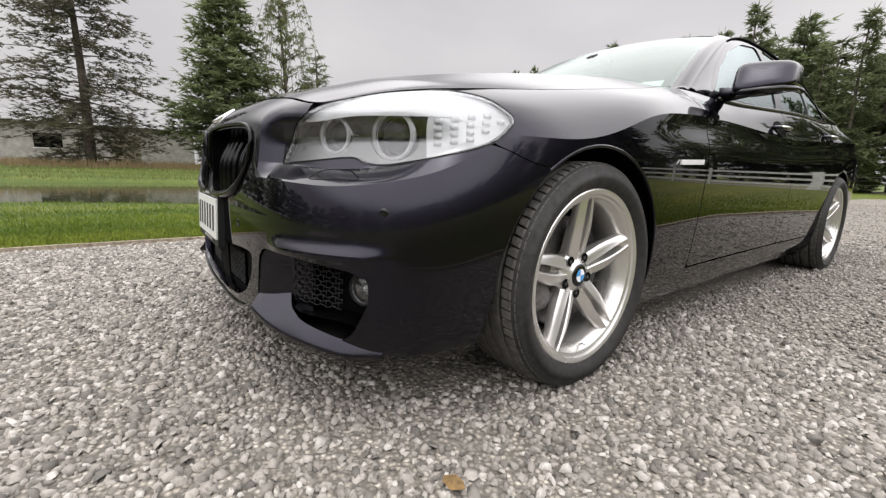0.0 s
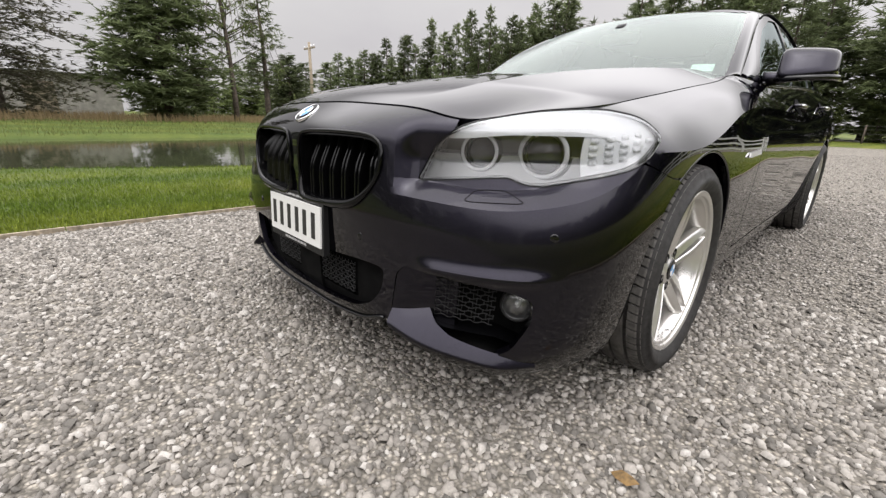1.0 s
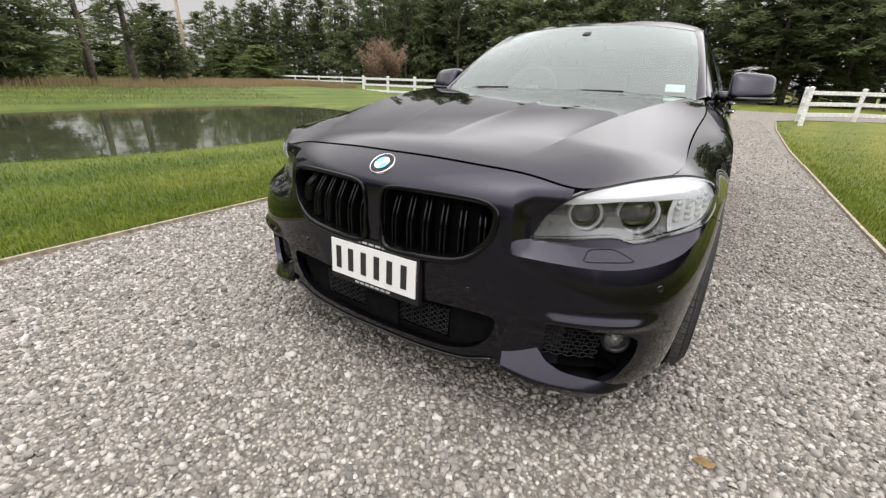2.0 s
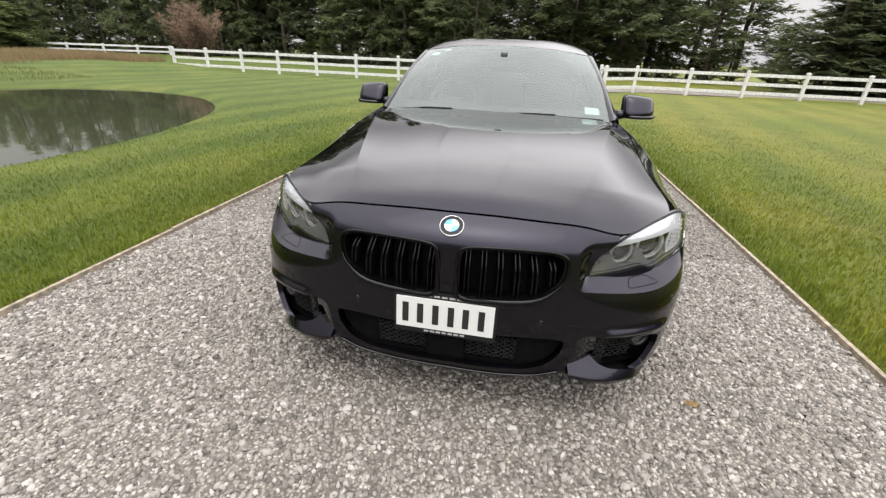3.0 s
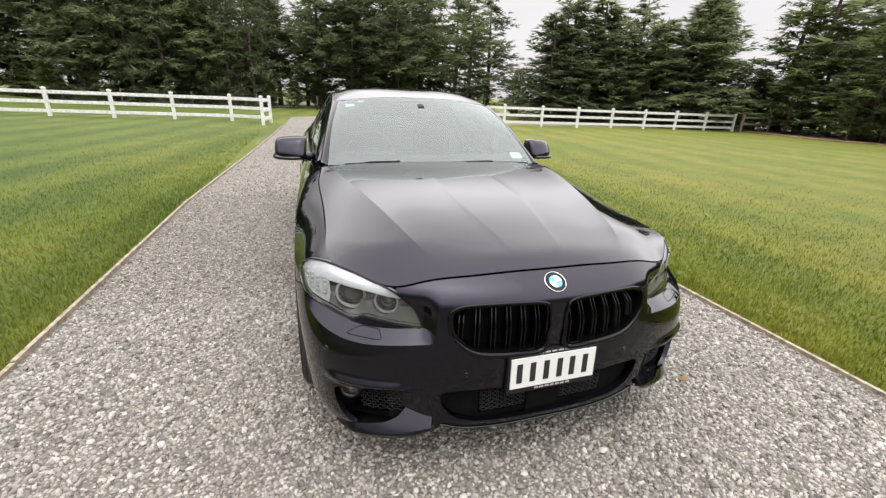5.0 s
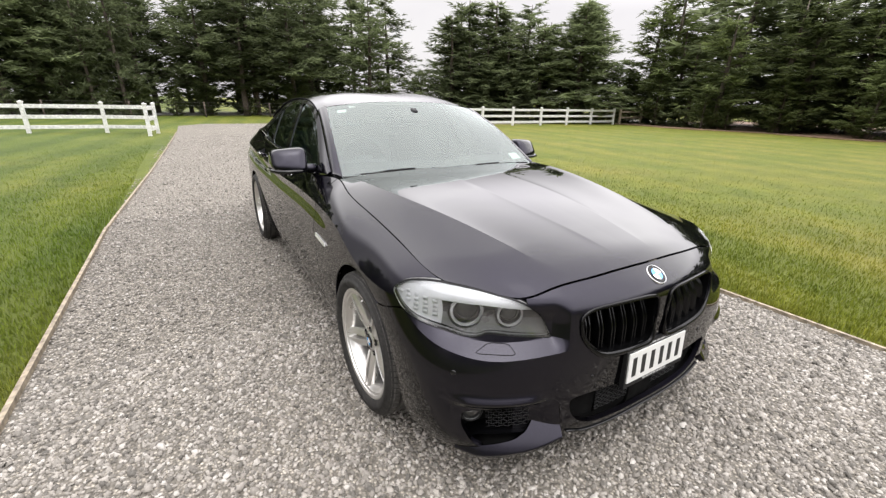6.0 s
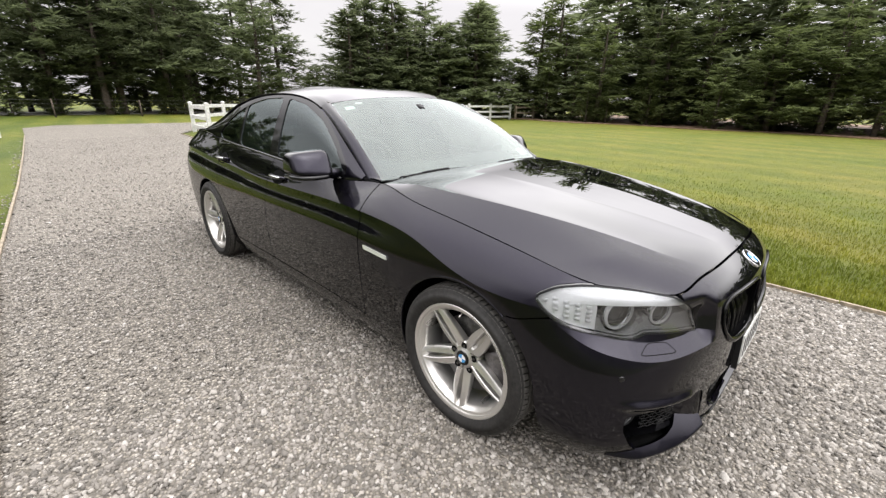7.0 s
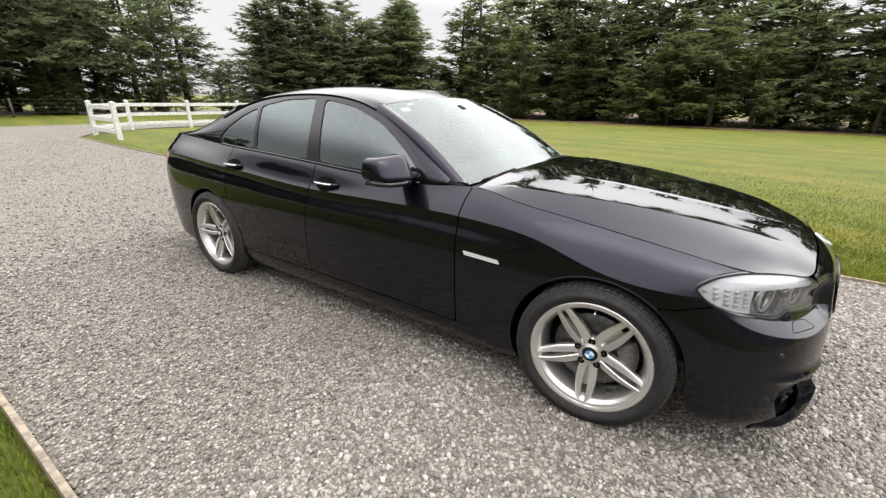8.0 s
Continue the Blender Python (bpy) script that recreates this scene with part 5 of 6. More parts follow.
        for x, rad in ((-.03, .105), (.045, .11), (.050, .15), (.030, .192), (-.03, .192)):
            cal.append((x, rad * math.cos(a), rad * math.sin(a)))
    f = [(i * 5 + j, i * 5 + (j + 1) % 5, (i + 1) * 5 + (j + 1) % 5, (i + 1) * 5 + j) for i in range(8) for j in range(5)] + [(4, 3, 2, 1, 0), (40, 41, 42, 43, 44)]
    part("caliper", cal, f, CAST, root)
    part("backplate", *lathe([(.05, -.03), (.19, -.03), (.20, -.05)], 32), DARK, root)
    return root


for sgn in (1, -1):
    wheel(sgn, 0, .339, .245, 4 if sgn > 0 else 180, 1)
    wheel(sgn, WHEELBASE, .340, .255, 20 if sgn > 0 else 160)


# ---------------------------------------------------------------- front details
def lamp_point(p, z, off):
    return tuple(float(c) for c in front(np.array(float(p)), np.array(float(z)), off))


def front_off(off):
    return lambda p, z: front(p, z, off)


def shift_keep(poly, grow, both=False):
    def k(x, y, z, p, v):
        u, w = cm(p if both else np.abs(p), z)
        return inside(poly, u, w) / 100 + grow
    return k


for sgn in (1, -1):
    PS = np.linspace(0, 28, 70) * sgn
    ZS = np.linspace(.52, .76, 60)
    # near-black sheet behind the bars, the cavity's shade painted in
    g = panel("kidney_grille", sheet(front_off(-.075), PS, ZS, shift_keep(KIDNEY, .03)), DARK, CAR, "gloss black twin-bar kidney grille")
    ring_o, ring_i = shift_keep(KIDNEY, .005), shift_keep(KIDNEY, -.011)
    loop = [lamp_point(u / 1.4 * sgn, w / 100, .003) for u, w in KIDNEY[::2]]
    part("grille_frame", *tube(loop, [.0055 + .008 * float(smooth_step(.61, .545, q[2])) for q in loop], 8, True), GRILLE, g)
    panel("grille_throat", sheet(front_off(-.002), PS, ZS, lambda x, y, z, p, v: np.minimum(ring_o(x, y, z, p, v), -ring_i(x, y, z, p, v)), .06), GRILLE, g)
    for k in range(6):
        p0 = 4.2 + k * 3.65
        fins = []
        for d in (-.46, .46):
            zz = np.linspace(.54, .75, 40)
            ok = [z for z in zz if float(inside(KIDNEY, *cm(np.array(p0), np.array(z)))) > .6]
            if len(ok) < 6:
                continue
            v, f = [], []
            for z in np.linspace(ok[0], ok[-1], 14):
                e = (z - ok[0]) / (ok[-1] - ok[0])
                bow = .016 + .040 * float(smooth_step(.35, 1.0, e)) ** 1.3
                for off, wd in ((-bow, .10), (-bow - .002, .20), (-.072, .20)):
                    for s in (-1, 1):
                        q = front(np.array(sgn * (p0 + d + s * wd)), np.array(z), off)
                        v.append(tuple(float(c) for c in q))
            for i in range(13):
                a, b = i * 6, (i + 1) * 6
                f += [(a, a + 1, b + 1, b), (a, b, b + 2, a + 2), (a + 1, a + 3, b + 3, b + 1), (a + 2, b + 2, b + 4, a + 4), (a + 3, a + 5, b + 5, b + 3)]
            fins.append((v, f))
        if fins:
            part("grille_bar", *join(*fins), GRILLE, g)

# emblem on the nose
ex, ey, ez = (float(c) for c in front(np.array(0.01), np.array(.789)))
emblem = new("badge")
emblem.parent = CAR
emblem.matrix_local = pose(0, ey - .002, ez, 0, 0, -90) @ pose(0, 0, 0, 0, -55, 0)
part("rim_ring", *lathe([(.0402, .0005), (.0412, .0025), (.0422, .0), (.0428, -.006)], 48), CHROME, emblem)
part("dark_ring", *lathe([(.0, .001), (.026, .0015), (.040, .001)], 48), GRILLE, emblem)
for k in range(4):
    v = [(.0045, 0, 0)] + [(.0035, .0255 * math.cos(math.radians(90 * k + 11.25 * j)), .0255 * math.sin(math.radians(90 * k + 11.25 * j))) for j in range(9)]
    part("badge_quarter", v, [(0, j + 1, j + 2) for j in range(8)], BLUE if k % 2 else BADGEWHITE, emblem)

# number plate with its holder
plate = new("number_plate")
plate.parent = CAR
plate.matrix_local = pose(0, -.860, .462, -3, 0, 0)
bm_part("plate_holder", box_bm(-.190, .190, .003, .022, -.085, .085), PLASTIC, plate, bevel=.004)
bm_part("plate", box_bm(-.18, .18, -.002, .003, -.062, .062), WHITEPLATE, plate, "white number plate with six black bars", bevel=.0015)
for x in (-.145, -.090, -.033, .024, .078, .135):
    bm_part("bar", box_bm(x - .0115, x + .0115, -.0035, -.002, -.040, .040), INK, plate)
for i in range(9):
    bm_part("small_bar", box_bm(-.125 + i * .028, -.104 + i * .028, .0015, .003, .0705, .0765), PALEINK, plate)
for i in range(7):
    bm_part("small_bar", box_bm(-.075 + i * .0225, -.058 + i * .0225, .0015, .003, -.0775, -.0705), PALEINK, plate)


# lower mouth: liner and honeycomb inserts
def honeycomb(p0, p1, z0, z1, off, keep, step=1.05, rise=.0095):
    """Zigzag bars that meet in hexagon-like cells."""
    bars = []
    rows = int((z1 - z0) / rise)
    for r in range(rows + 1):
        z = z0 + r * rise
        run = []
        n = int(abs(p1 - p0) / (step / 2))
        for i in range(n + 1):
            p = p0 + (p1 - p0) * i / n
            zz = z + (.0022 if (i // 2 + r) % 2 else -.0022)
            if keep(p, zz):
                run.append(tuple(float(c) for c in front(np.array(p), np.array(zz), off)))
            else:
                if len(run) > 2:
                    bars.append(tube(run, .0016, 4))
                run = []
        if len(run) > 2:
            bars.append(tube(run, .0016, 4))
        for i in range(0, n + 1, 2):
            p = p0 + (p1 - p0) * (i + (r % 2)) / n
            if keep(p, z) and keep(p, z + rise):
                a, b = front(np.array(p), np.array(z), off), front(np.array(p), np.array(z + rise), off)
                bars.append(tube([tuple(float(c) for c in a), tuple(float(c) for c in b)], .0014, 4))
    return join(*bars)


# near-black sheets line the mouth; their colour carries the shade inside
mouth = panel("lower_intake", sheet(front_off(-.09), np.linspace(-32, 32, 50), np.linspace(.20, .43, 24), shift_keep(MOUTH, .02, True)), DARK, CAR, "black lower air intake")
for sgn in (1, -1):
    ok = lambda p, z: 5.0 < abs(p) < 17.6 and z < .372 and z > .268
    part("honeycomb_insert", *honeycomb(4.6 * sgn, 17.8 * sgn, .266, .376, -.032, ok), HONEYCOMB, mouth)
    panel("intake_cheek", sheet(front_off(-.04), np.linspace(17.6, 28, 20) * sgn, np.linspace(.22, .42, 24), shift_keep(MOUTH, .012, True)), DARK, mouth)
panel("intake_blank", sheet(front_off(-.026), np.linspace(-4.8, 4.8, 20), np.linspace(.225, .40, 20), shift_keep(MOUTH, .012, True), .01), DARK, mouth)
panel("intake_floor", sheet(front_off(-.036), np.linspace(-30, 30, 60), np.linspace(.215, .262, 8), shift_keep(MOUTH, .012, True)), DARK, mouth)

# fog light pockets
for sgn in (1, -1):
    # near-black back wall, coloured for the shade inside the pocket
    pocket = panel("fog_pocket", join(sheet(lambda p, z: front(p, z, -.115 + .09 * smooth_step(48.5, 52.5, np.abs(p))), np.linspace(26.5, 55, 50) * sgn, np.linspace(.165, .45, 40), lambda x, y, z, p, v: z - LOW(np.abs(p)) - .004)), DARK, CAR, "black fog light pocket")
    okf = lambda p, z: float(inside(SLOT, *cm(np.array(abs(p)), np.array(z)))) > .4 and abs(p) < 44.4 and z > .285
    part("honeycomb_insert", *honeycomb(35 * sgn, 44.6 * sgn, .272, .425, -.046, okf, 1.05, .0125), HONEYCOMB, pocket)
    wing_low = spline((26, .268), (28, .262), (33, .236), (40, .217), (47, .198), (52, .195))

    def wing_fn(p, z):
        ap = np.abs(p)
        return front(p, z, .024 * (1 - .8 * smooth_step(44, 51, ap)) - .92 * np.clip(z - wing_low(ap) - .006, -.004, .2))
    panel("winglet", sheet(wing_fn, np.linspace(26, 54, 80) * sgn, np.linspace(.150, .345, 66), shift_keep(WINGLET, 0), .022))
    # painted scoop that leads from the centre into the pocket, and the pocket's floor
    scoop_top = shift_keep(SLOT, .004)
    panel("scoop", sheet(lambda p, z: front(p, z, -.058 * smooth_step(27.2, 38.5, np.abs(p)) ** .8), np.linspace(27, 38.4, 30) * sgn, np.linspace(.22, .44, 40), scoop_top))
    panel("pocket_floor", sheet(lambda p, q: front(p, .268 - .03 * smooth_step(44, 50, np.abs(p)) + .055 * (1 - smooth_step(31, 37, np.abs(p))), -.035 - .085 * q), np.linspace(28, 50, 40) * sgn, np.linspace(0, 1, 6)), GLOSS, pocket)
    panel("undertray", sheet(lambda p, q: front(p, LOW(np.abs(p)) + .022, -.012 - .25 * q), np.linspace(0, 52, 40) * sgn, np.linspace(0, 1, 6)), DARK)
    fog = new("fog_light")
    fog.parent = CAR
    fog.matrix_local = pose(sgn * .738, -.640, .350, 0, 0, -90 + sgn * 24) @ Matrix.Scale(.84, 4)
    part("bezel", *lathe([(.040, .010), (.045, .016), (.050, .008), (.052, -.05)], 32), PLASTIC, fog)
    part("reflector", *lathe([(.0, -.028), (.02, -.024), (.034, -.008), (.042, .008)], 32), LAMPGREY, fog)
    part("lens", *lathe([(.0, .018), (.02, .016), (.034, .010), (.0425, .004)], 32), LAMPGLASS, fog).visible_shadow = False
    part("bulb", *lathe([(.0, .004), (.008, .0), (.009, -.02)], 12), BADGEWHITE, fog)


# headlights
def headlight(sgn):
    PS, ZS = np.linspace(28, 73, 90) * sgn, np.linspace(.62, .82, 50)
    root = panel("headlight", sheet(front_off(.001), PS, ZS, shift_keep(LAMP, -.001), .008), LAMPGLASS, CAR, "clear headlight cover over twin projectors")
    root.visible_shadow = False
    panel("housing", sheet(front_off(-.085), PS, ZS, shift_keep(LAMP, .004)), LAMPGREY, root)
    inner = shift_keep(LAMP, .001)
    ring = shift_keep(LAMP, -.0025)
    band = lambda x, y, z, p, v: np.minimum(inner(x, y, z, p, v) + .003, -ring(x, y, z, p, v))
    panel("lamp_seal", sheet(front_off(-.004), PS, ZS, band, .010), PLASTIC, root)
    panel("lamp_wall", sheet(front_off(-.013), PS, ZS, band, .072), LAMPGREY, root)
    # pale light guide along the brow
    brow = lambda x, y, z, p, v: np.minimum(shift_keep(LAMP, -.0035)(x, y, z, p, v), z - (.736 + .012 * smooth_step(36, 46, np.abs(p)) - .045 * smooth_step(58, 70, np.abs(p))))
    panel("light_guide", sheet(lambda p, z: front(p, z, -.016 + .12 * np.clip(z - .74, -.02, .1)), PS, ZS, brow, .015), LAMPWHITE, root)
    # lower bezel
    eyes = ((40.3, .706, .036), (50.4, .706, .046))

    def low(x, y, z, p, v):
        u, w = cm(np.abs(p), z)
        k = np.minimum(shift_keep(LAMP, -.003)(x, y, z, p, v), .700 - z)
        for ep, ez, er in eyes:
            k = np.minimum(k, np.hypot(u - 1.4 * ep, w - 100 * ez) / 100 - er * 1.26)
        return k
    panel("bezel", sheet(front_off(-.022), np.linspace(28, 73, 150) * sgn, np.linspace(.62, .82, 90), low, .045), LAMPGREY, root)
    for p, z, r in eyes:
        c = Vector(lamp_point(p * sgn, z, -.045))
        pr = new("projector")
        pr.parent = root
        pr.matrix_local = Matrix.Translation(c) @ pose(0, 0, 0, 0, 0, -90 + sgn * 26)
        part("shroud", *lathe([(r * .9, -.03), (r * 1.02, .0), (r * 1.10, .012), (r * 1.28, .014), (r * 1.34, .004), (r * 1.36, -.03)], 40), CHROME, pr)
        part("ring_light", *lathe([(r * 1.06, .0125), (r * 1.12, .0185), (r * 1.25, .0175), (r * 1.30, .012)], 40), LAMPCELL, pr)
        part("lens", *lathe([(.0, .012), (r * .4, .010), (r * .75, .002), (r * .92, -.010)], 32), LENSGREY, pr, "dark glass projector lens")
    # chequered reflector towards the flank
    for i in range(5):
        for j in range(4):
            p, z = 57.2 + i * 2.5, .690 + j * .0165 + i * .0050
            if float(inside(LAMP, *cm(np.array(p), np.array(z)))) < 1.6:
                continue
            c = Vector(lamp_point(p * sgn, z, -.016))
            ob = bm_part("reflector_cell", box_bm(-.0090, .0090, -.004, .004, -.0055, .0055), LAMPWHITE, root, bevel=.003, smooth=True)
            ob.matrix_local = Matrix.Translation(c) @ pose(0, 0, 0, 0, 0, sgn * p * .9)
    panel("flank_reflector", sheet(front_off(-.018), np.linspace(55.5, 72, 30) * sgn, ZS, shift_keep(LAMP, -.004)), LAMPWHITE, root)
    return root


for sgn in (1, -1):
    headlight(sgn)
    # washer flap and parking sensors
    flap = outline([(38.0, .599), (39.8, .624), (44.2, .626), (46.8, .602)], 4, .25)
    fo, fi = shift_keep(flap, .0), shift_keep(flap, -.0016)
    panel("washer_flap", sheet(front_off(.0008), np.linspace(36, 49, 100) * sgn, np.linspace(.59, .64, 60), lambda x, y, z, p, v: np.minimum(fo(x, y, z, p, v), -fi(x, y, z, p, v)), 0), DARK, CAR)
    for p, z in ((50.2, .535), (21, .47)):
        c = Vector(lamp_point(p * sgn, z, .0))
        ob = part("parking_sensor", *lathe([(.0, .0015), (.009, .0012), (.0105, .0005), (.0108, -.004)], 20), GLOSS, CAR)
        ob.matrix_local = Matrix.Translation(c) @ pose(0, 0, 0, 0, 0, -90 + sgn * p * .9)

# cowl, wipers
panel("cowl", sheet(lambda s, t: (s * (.74 - .02 * t), .640 + .010 * np.abs(s) ** 2.2 + .075 * t, .965 - .02 * np.abs(s) ** 2 + .018 * t), np.linspace(-1, 1, 30), np.linspace(0, 1, 5)), PLASTIC, CAR)
for x0, x1, t1 in ((-.60, .02, .10), (.04, .66, .085)):
    w = new("wiper")
    w.parent = CAR
    pts = []
    for k in range(14):
        s = (x0 + (x1 - x0) * k / 13)
        tt = .012 + (t1 - .03) * math.sin(math.pi * k / 13) * .16
        q = windscreen_fn(np.array(s / .70), np.array(tt))
        pts.append((float(q[0]), float(q[1]) - .010, float(q[2]) + .008))
    part("blade", *tube([(q[0], q[1], q[2] - .006) for q in pts], .0045, 6), PLASTIC, w)
    part("arm", *tube([(pts[0][0], pts[0][1] - .03, pts[0][2] - .02), (pts[3][0], pts[3][1] - .012, pts[3][2] + .002), (pts[7][0], pts[7][1], pts[7][2] + .002)], .0055, 6), PLASTIC, w)


# ---------------------------------------------------------------- mirrors, handles, vents
def skin_x(y, z):
    """Half width of the flank at a height."""
    vs = np.linspace(0, 1.98, 240)
    xs, _, zs = side(np.full(240, float(y)), vs)
    k = int(np.argmin(np.abs(zs - z)))
    return float(xs[k])


def mirror_ring(n, size):
    """Rounded trapezium of the mirror housing, wider at the bottom."""
    ring = []
    for k in range(n):
        b = 2 * math.pi * k / n
        cx, cz = math.cos(b), math.sin(b)
        rx, rz = abs(cx) ** .42 * math.copysign(1, cx), abs(cz) ** .42 * math.copysign(1, cz)
        half = .108 - .013 * (rz * .5 + .5)
        ring.append((.947 + (rx * half - .010 * rz * (rx < 0)) * size, 1.047 + rz * (.064 - .008 * rx) * size, rx, rz))
    return ring


def mirror_shell(sgn, n=48):
    """A door mirror housing: a broad leaning front face, rounded over to the flat back."""
    v, f = [], []
    for y, size in ((-.012, .40), (-.008, .70), (.0, .86), (.010, .94), (.028, .985), (.060, 1.0), (.11, 1.0), (.150, .985)):
        e = max(0, 1 - max(y, 0) / .15)
        for x, z, rx, rz in mirror_ring(n, size):
            v.append((sgn * x, .972 + y + .045 * (rx * .5 * size + .5) ** 2 + .58 * (z - .985) * e, z))
    m = 8
    for i in range(m - 1):
        for k in range(n):
            f.append((i * n + k, i * n + (k + 1) % n, (i + 1) * n + (k + 1) % n, (i + 1) * n + k))
    f.append(tuple(range(n))[::-1])
    if sgn < 0:
        f = [q[::-1] for q in f]
    return v, f


for sgn in (1, -1):
    fd = DOORS[sgn][0]
    mir = new("door_mirror")
    mir.parent = CAR
    part("housing", *mirror_shell(sgn), PAINT, mir)
    back = [(sgn * x, .972 + .145 + .045 * (rx * .5 + .5) ** 2, z) for x, z, rx, rz in mirror_ring(36, .93)]
    part("mirror_glass", back, [tuple(range(36))], CHROME, mir)
    arm = [(sgn * .80, 1.02, .985), (sgn * .85, 1.04, .990), (sgn * .90, 1.07, 1.002), (sgn * .94, 1.09, 1.010)]
    part("foot", *tube(arm, [.034, .028, .027, .030], 12), PAINT, mir)
    part("lower_trim", *tube([(sgn * .845, 1.020, .984), (sgn * .90, .980, .983), (sgn * .965, .978, .983), (sgn * 1.025, 1.000, .984), (sgn * 1.052, 1.05, .985), (sgn * 1.056, 1.13, .986)], .012, 8), GLOSS, mir, "gloss black strip with slim indicator")
    for y, z, d in ((1.65, .893, fd), (2.62, .915, DOORS[sgn][1])):
        hd = new("door_handle")
        hd.parent = d
        pts = []
        for k in range(15):
            e = k / 14
            yy = y - .105 + .21 * e
            pts.append((sgn * (skin_x(yy, z) + .002 + .032 * math.sin(math.pi * e) ** .5), yy, z))
        part("grip", *tube(pts, [.008 + .006 * math.sin(math.pi * k / 14) for k in range(15)], 8), PAINT, hd)
        part("grip_strip", *tube([(p[0] + sgn * .010, p[1], p[2] + .003) for p in pts[2:-2]], .0055, 6), CHROME, hd, "bright metal strip")
        cup_v, cup_f = [(sgn * (skin_x(y, z) + .003), y, z)], []
        for k in range(32):
            yy, zz = y + .082 * math.cos(math.pi * k / 16), z - .003 + .042 * math.sin(math.pi * k / 16)
            cup_v.append((sgn * (skin_x(yy, zz) + .003), yy, zz))
            cup_f.append((0, 1 + k, 1 + (k + 1) % 32))
        part("cup", cup_v, cup_f, DARK, hd)
    def vent_fn(yv, zv):
        return halfwidth(yv, zv) + .004 + .22 * (.70 - zv), yv, zv
    panel("side_vent", sheet(vent_fn, np.linspace(.40, .66, 50), np.linspace(.64, .72, 24),
                 lambda x, y, z, u, v: inside([(.440, .673), (.452, .690), (.640, .697), (.628, .679)], y, z), .006, sgn < 0), BRIGHT, CAR, "bright metal fender vent strip")


# ---------------------------------------------------------------- cabin
def rounded_block(cx, cy, cz, sx, sy, sz, r, tilt=0.0):
    bm = box_bm(-sx / 2, sx / 2, -sy / 2, sy / 2, -sz / 2, sz / 2)
    bmesh.ops.bevel(bm, geom=bm.edges[:], offset=r, segments=3, affect="EDGES")
    bmesh.ops.transform(bm, matrix=pose(cx, cy, cz, tilt, 0, 0), verts=bm.verts)
    return bm


for x in (-.38, .38):
    st = new("front_seat")
    st.parent = CAR
    bm_part("cushion", rounded_block(x, 1.62, .56, .52, .52, .18, .05, 6), LEATHER, st, smooth=True)
    bm_part("backrest", rounded_block(x, 1.93, .86, .50, .16, .62, .06, -14), LEATHER, st, smooth=True)
    bm_part("headrest", rounded_block(x, 2.03, 1.22, .26, .10, .17, .04, -10), LEATHER, st, smooth=True)
bench = new("rear_seat")
bench.parent = CAR
bm_part("cushion", rounded_block(0, 2.62, .55, 1.34, .52, .18, .05, 6), LEATHER, bench, smooth=True)
bm_part("backrest", rounded_block(0, 2.92, .84, 1.34, .16, .58, .06, -18), LEATHER, bench, smooth=True)
for x in (-.38, .38):
    bm_part("headrest", rounded_block(x, 3.02, 1.15, .26, .09, .13, .035, -12), LEATHER, bench, smooth=True)
panel("dashboard", sheet(lambda s, t: (s * .74, .72 + .10 * s * s + .52 * t, .955 + .035 * np.sin(t * 2.2) - .16 * smooth_step(.75, 1, t)), np.linspace(-1, 1, 24), np.linspace(0, 1, 20)), DASH, CAR)
panel("headliner", sheet(lambda s, t: (s * (.60), 1.42 + 1.48 * t, 1.335 + .085 * np.sin(np.pi * (.12 + .8 * t)) * (1 - .4 * np.abs(s) ** 3)), np.linspace(-1, 1, 16), np.linspace(0, 1, 20)), HEADLINER, CAR)
wheel_c = Matrix.Translation((-.37, 1.30, .97)) @ pose(0, 0, 0, 64, 0, 0)
sw = new("steering_wheel")
sw.parent = CAR
ringpts = [tuple(wheel_c @ Vector((.18 * math.cos(2 * math.pi * k / 36), .18 * math.sin(2 * math.pi * k / 36), 0))) for k in range(36)]
part("wheel_ring", *tube(ringpts, .016, 8, True), LEATHER, sw)
bmw = box_bm(-.06, .06, -.055, .045, -.02, .02)
box_bm(-.175, .175, -.012, .018, -.012, .012, bmw)
bmesh.ops.transform(bmw, matrix=wheel_c, verts=bmw.verts)
bm_part("boss", bmw, DASH, sw)
panel("cabin_floor", join(box(-.76, .76, .45, 3.2, .27, .30), box(-.78, .78, .42, .5, .3, .94), box(-.8, -.76, .5, 3.2, .3, .9), box(.76, .8, .5, 3.2, .3, .9)), DARK, CAR, smooth=False)
mb = rounded_block(0, 1.235, 1.262, .25, .045, .07, .015, -10)
bm_part("rear_view_mirror", mb, PLASTIC, CAR, smooth=True)
bm_part("sensor_cover", rounded_block(0, 1.235, 1.322, .07, .07, .03, .012, 30), PLASTIC, CAR, smooth=True)
# permit stickers inside the screen
def screen_card(s0, s1, t0, t1, mat, name):
    def fn(s, t):
        x, y, z = windscreen_fn(s, t)
        return x, y + .003, z - .003
    return panel(name, sheet(fn, np.linspace(s0, s1, 6), np.linspace(t0, t1, 6)), mat, CAR)
screen_card(.80, .925, .075, .155, STICKERMAT, "windscreen_sticker")
screen_card(-.90, -.80, .86, .91, STICKERMAT, "windscreen_sticker")
screen_card(-.76, -.68, .935, .960, WHITEPLATE, "windscreen_sticker")


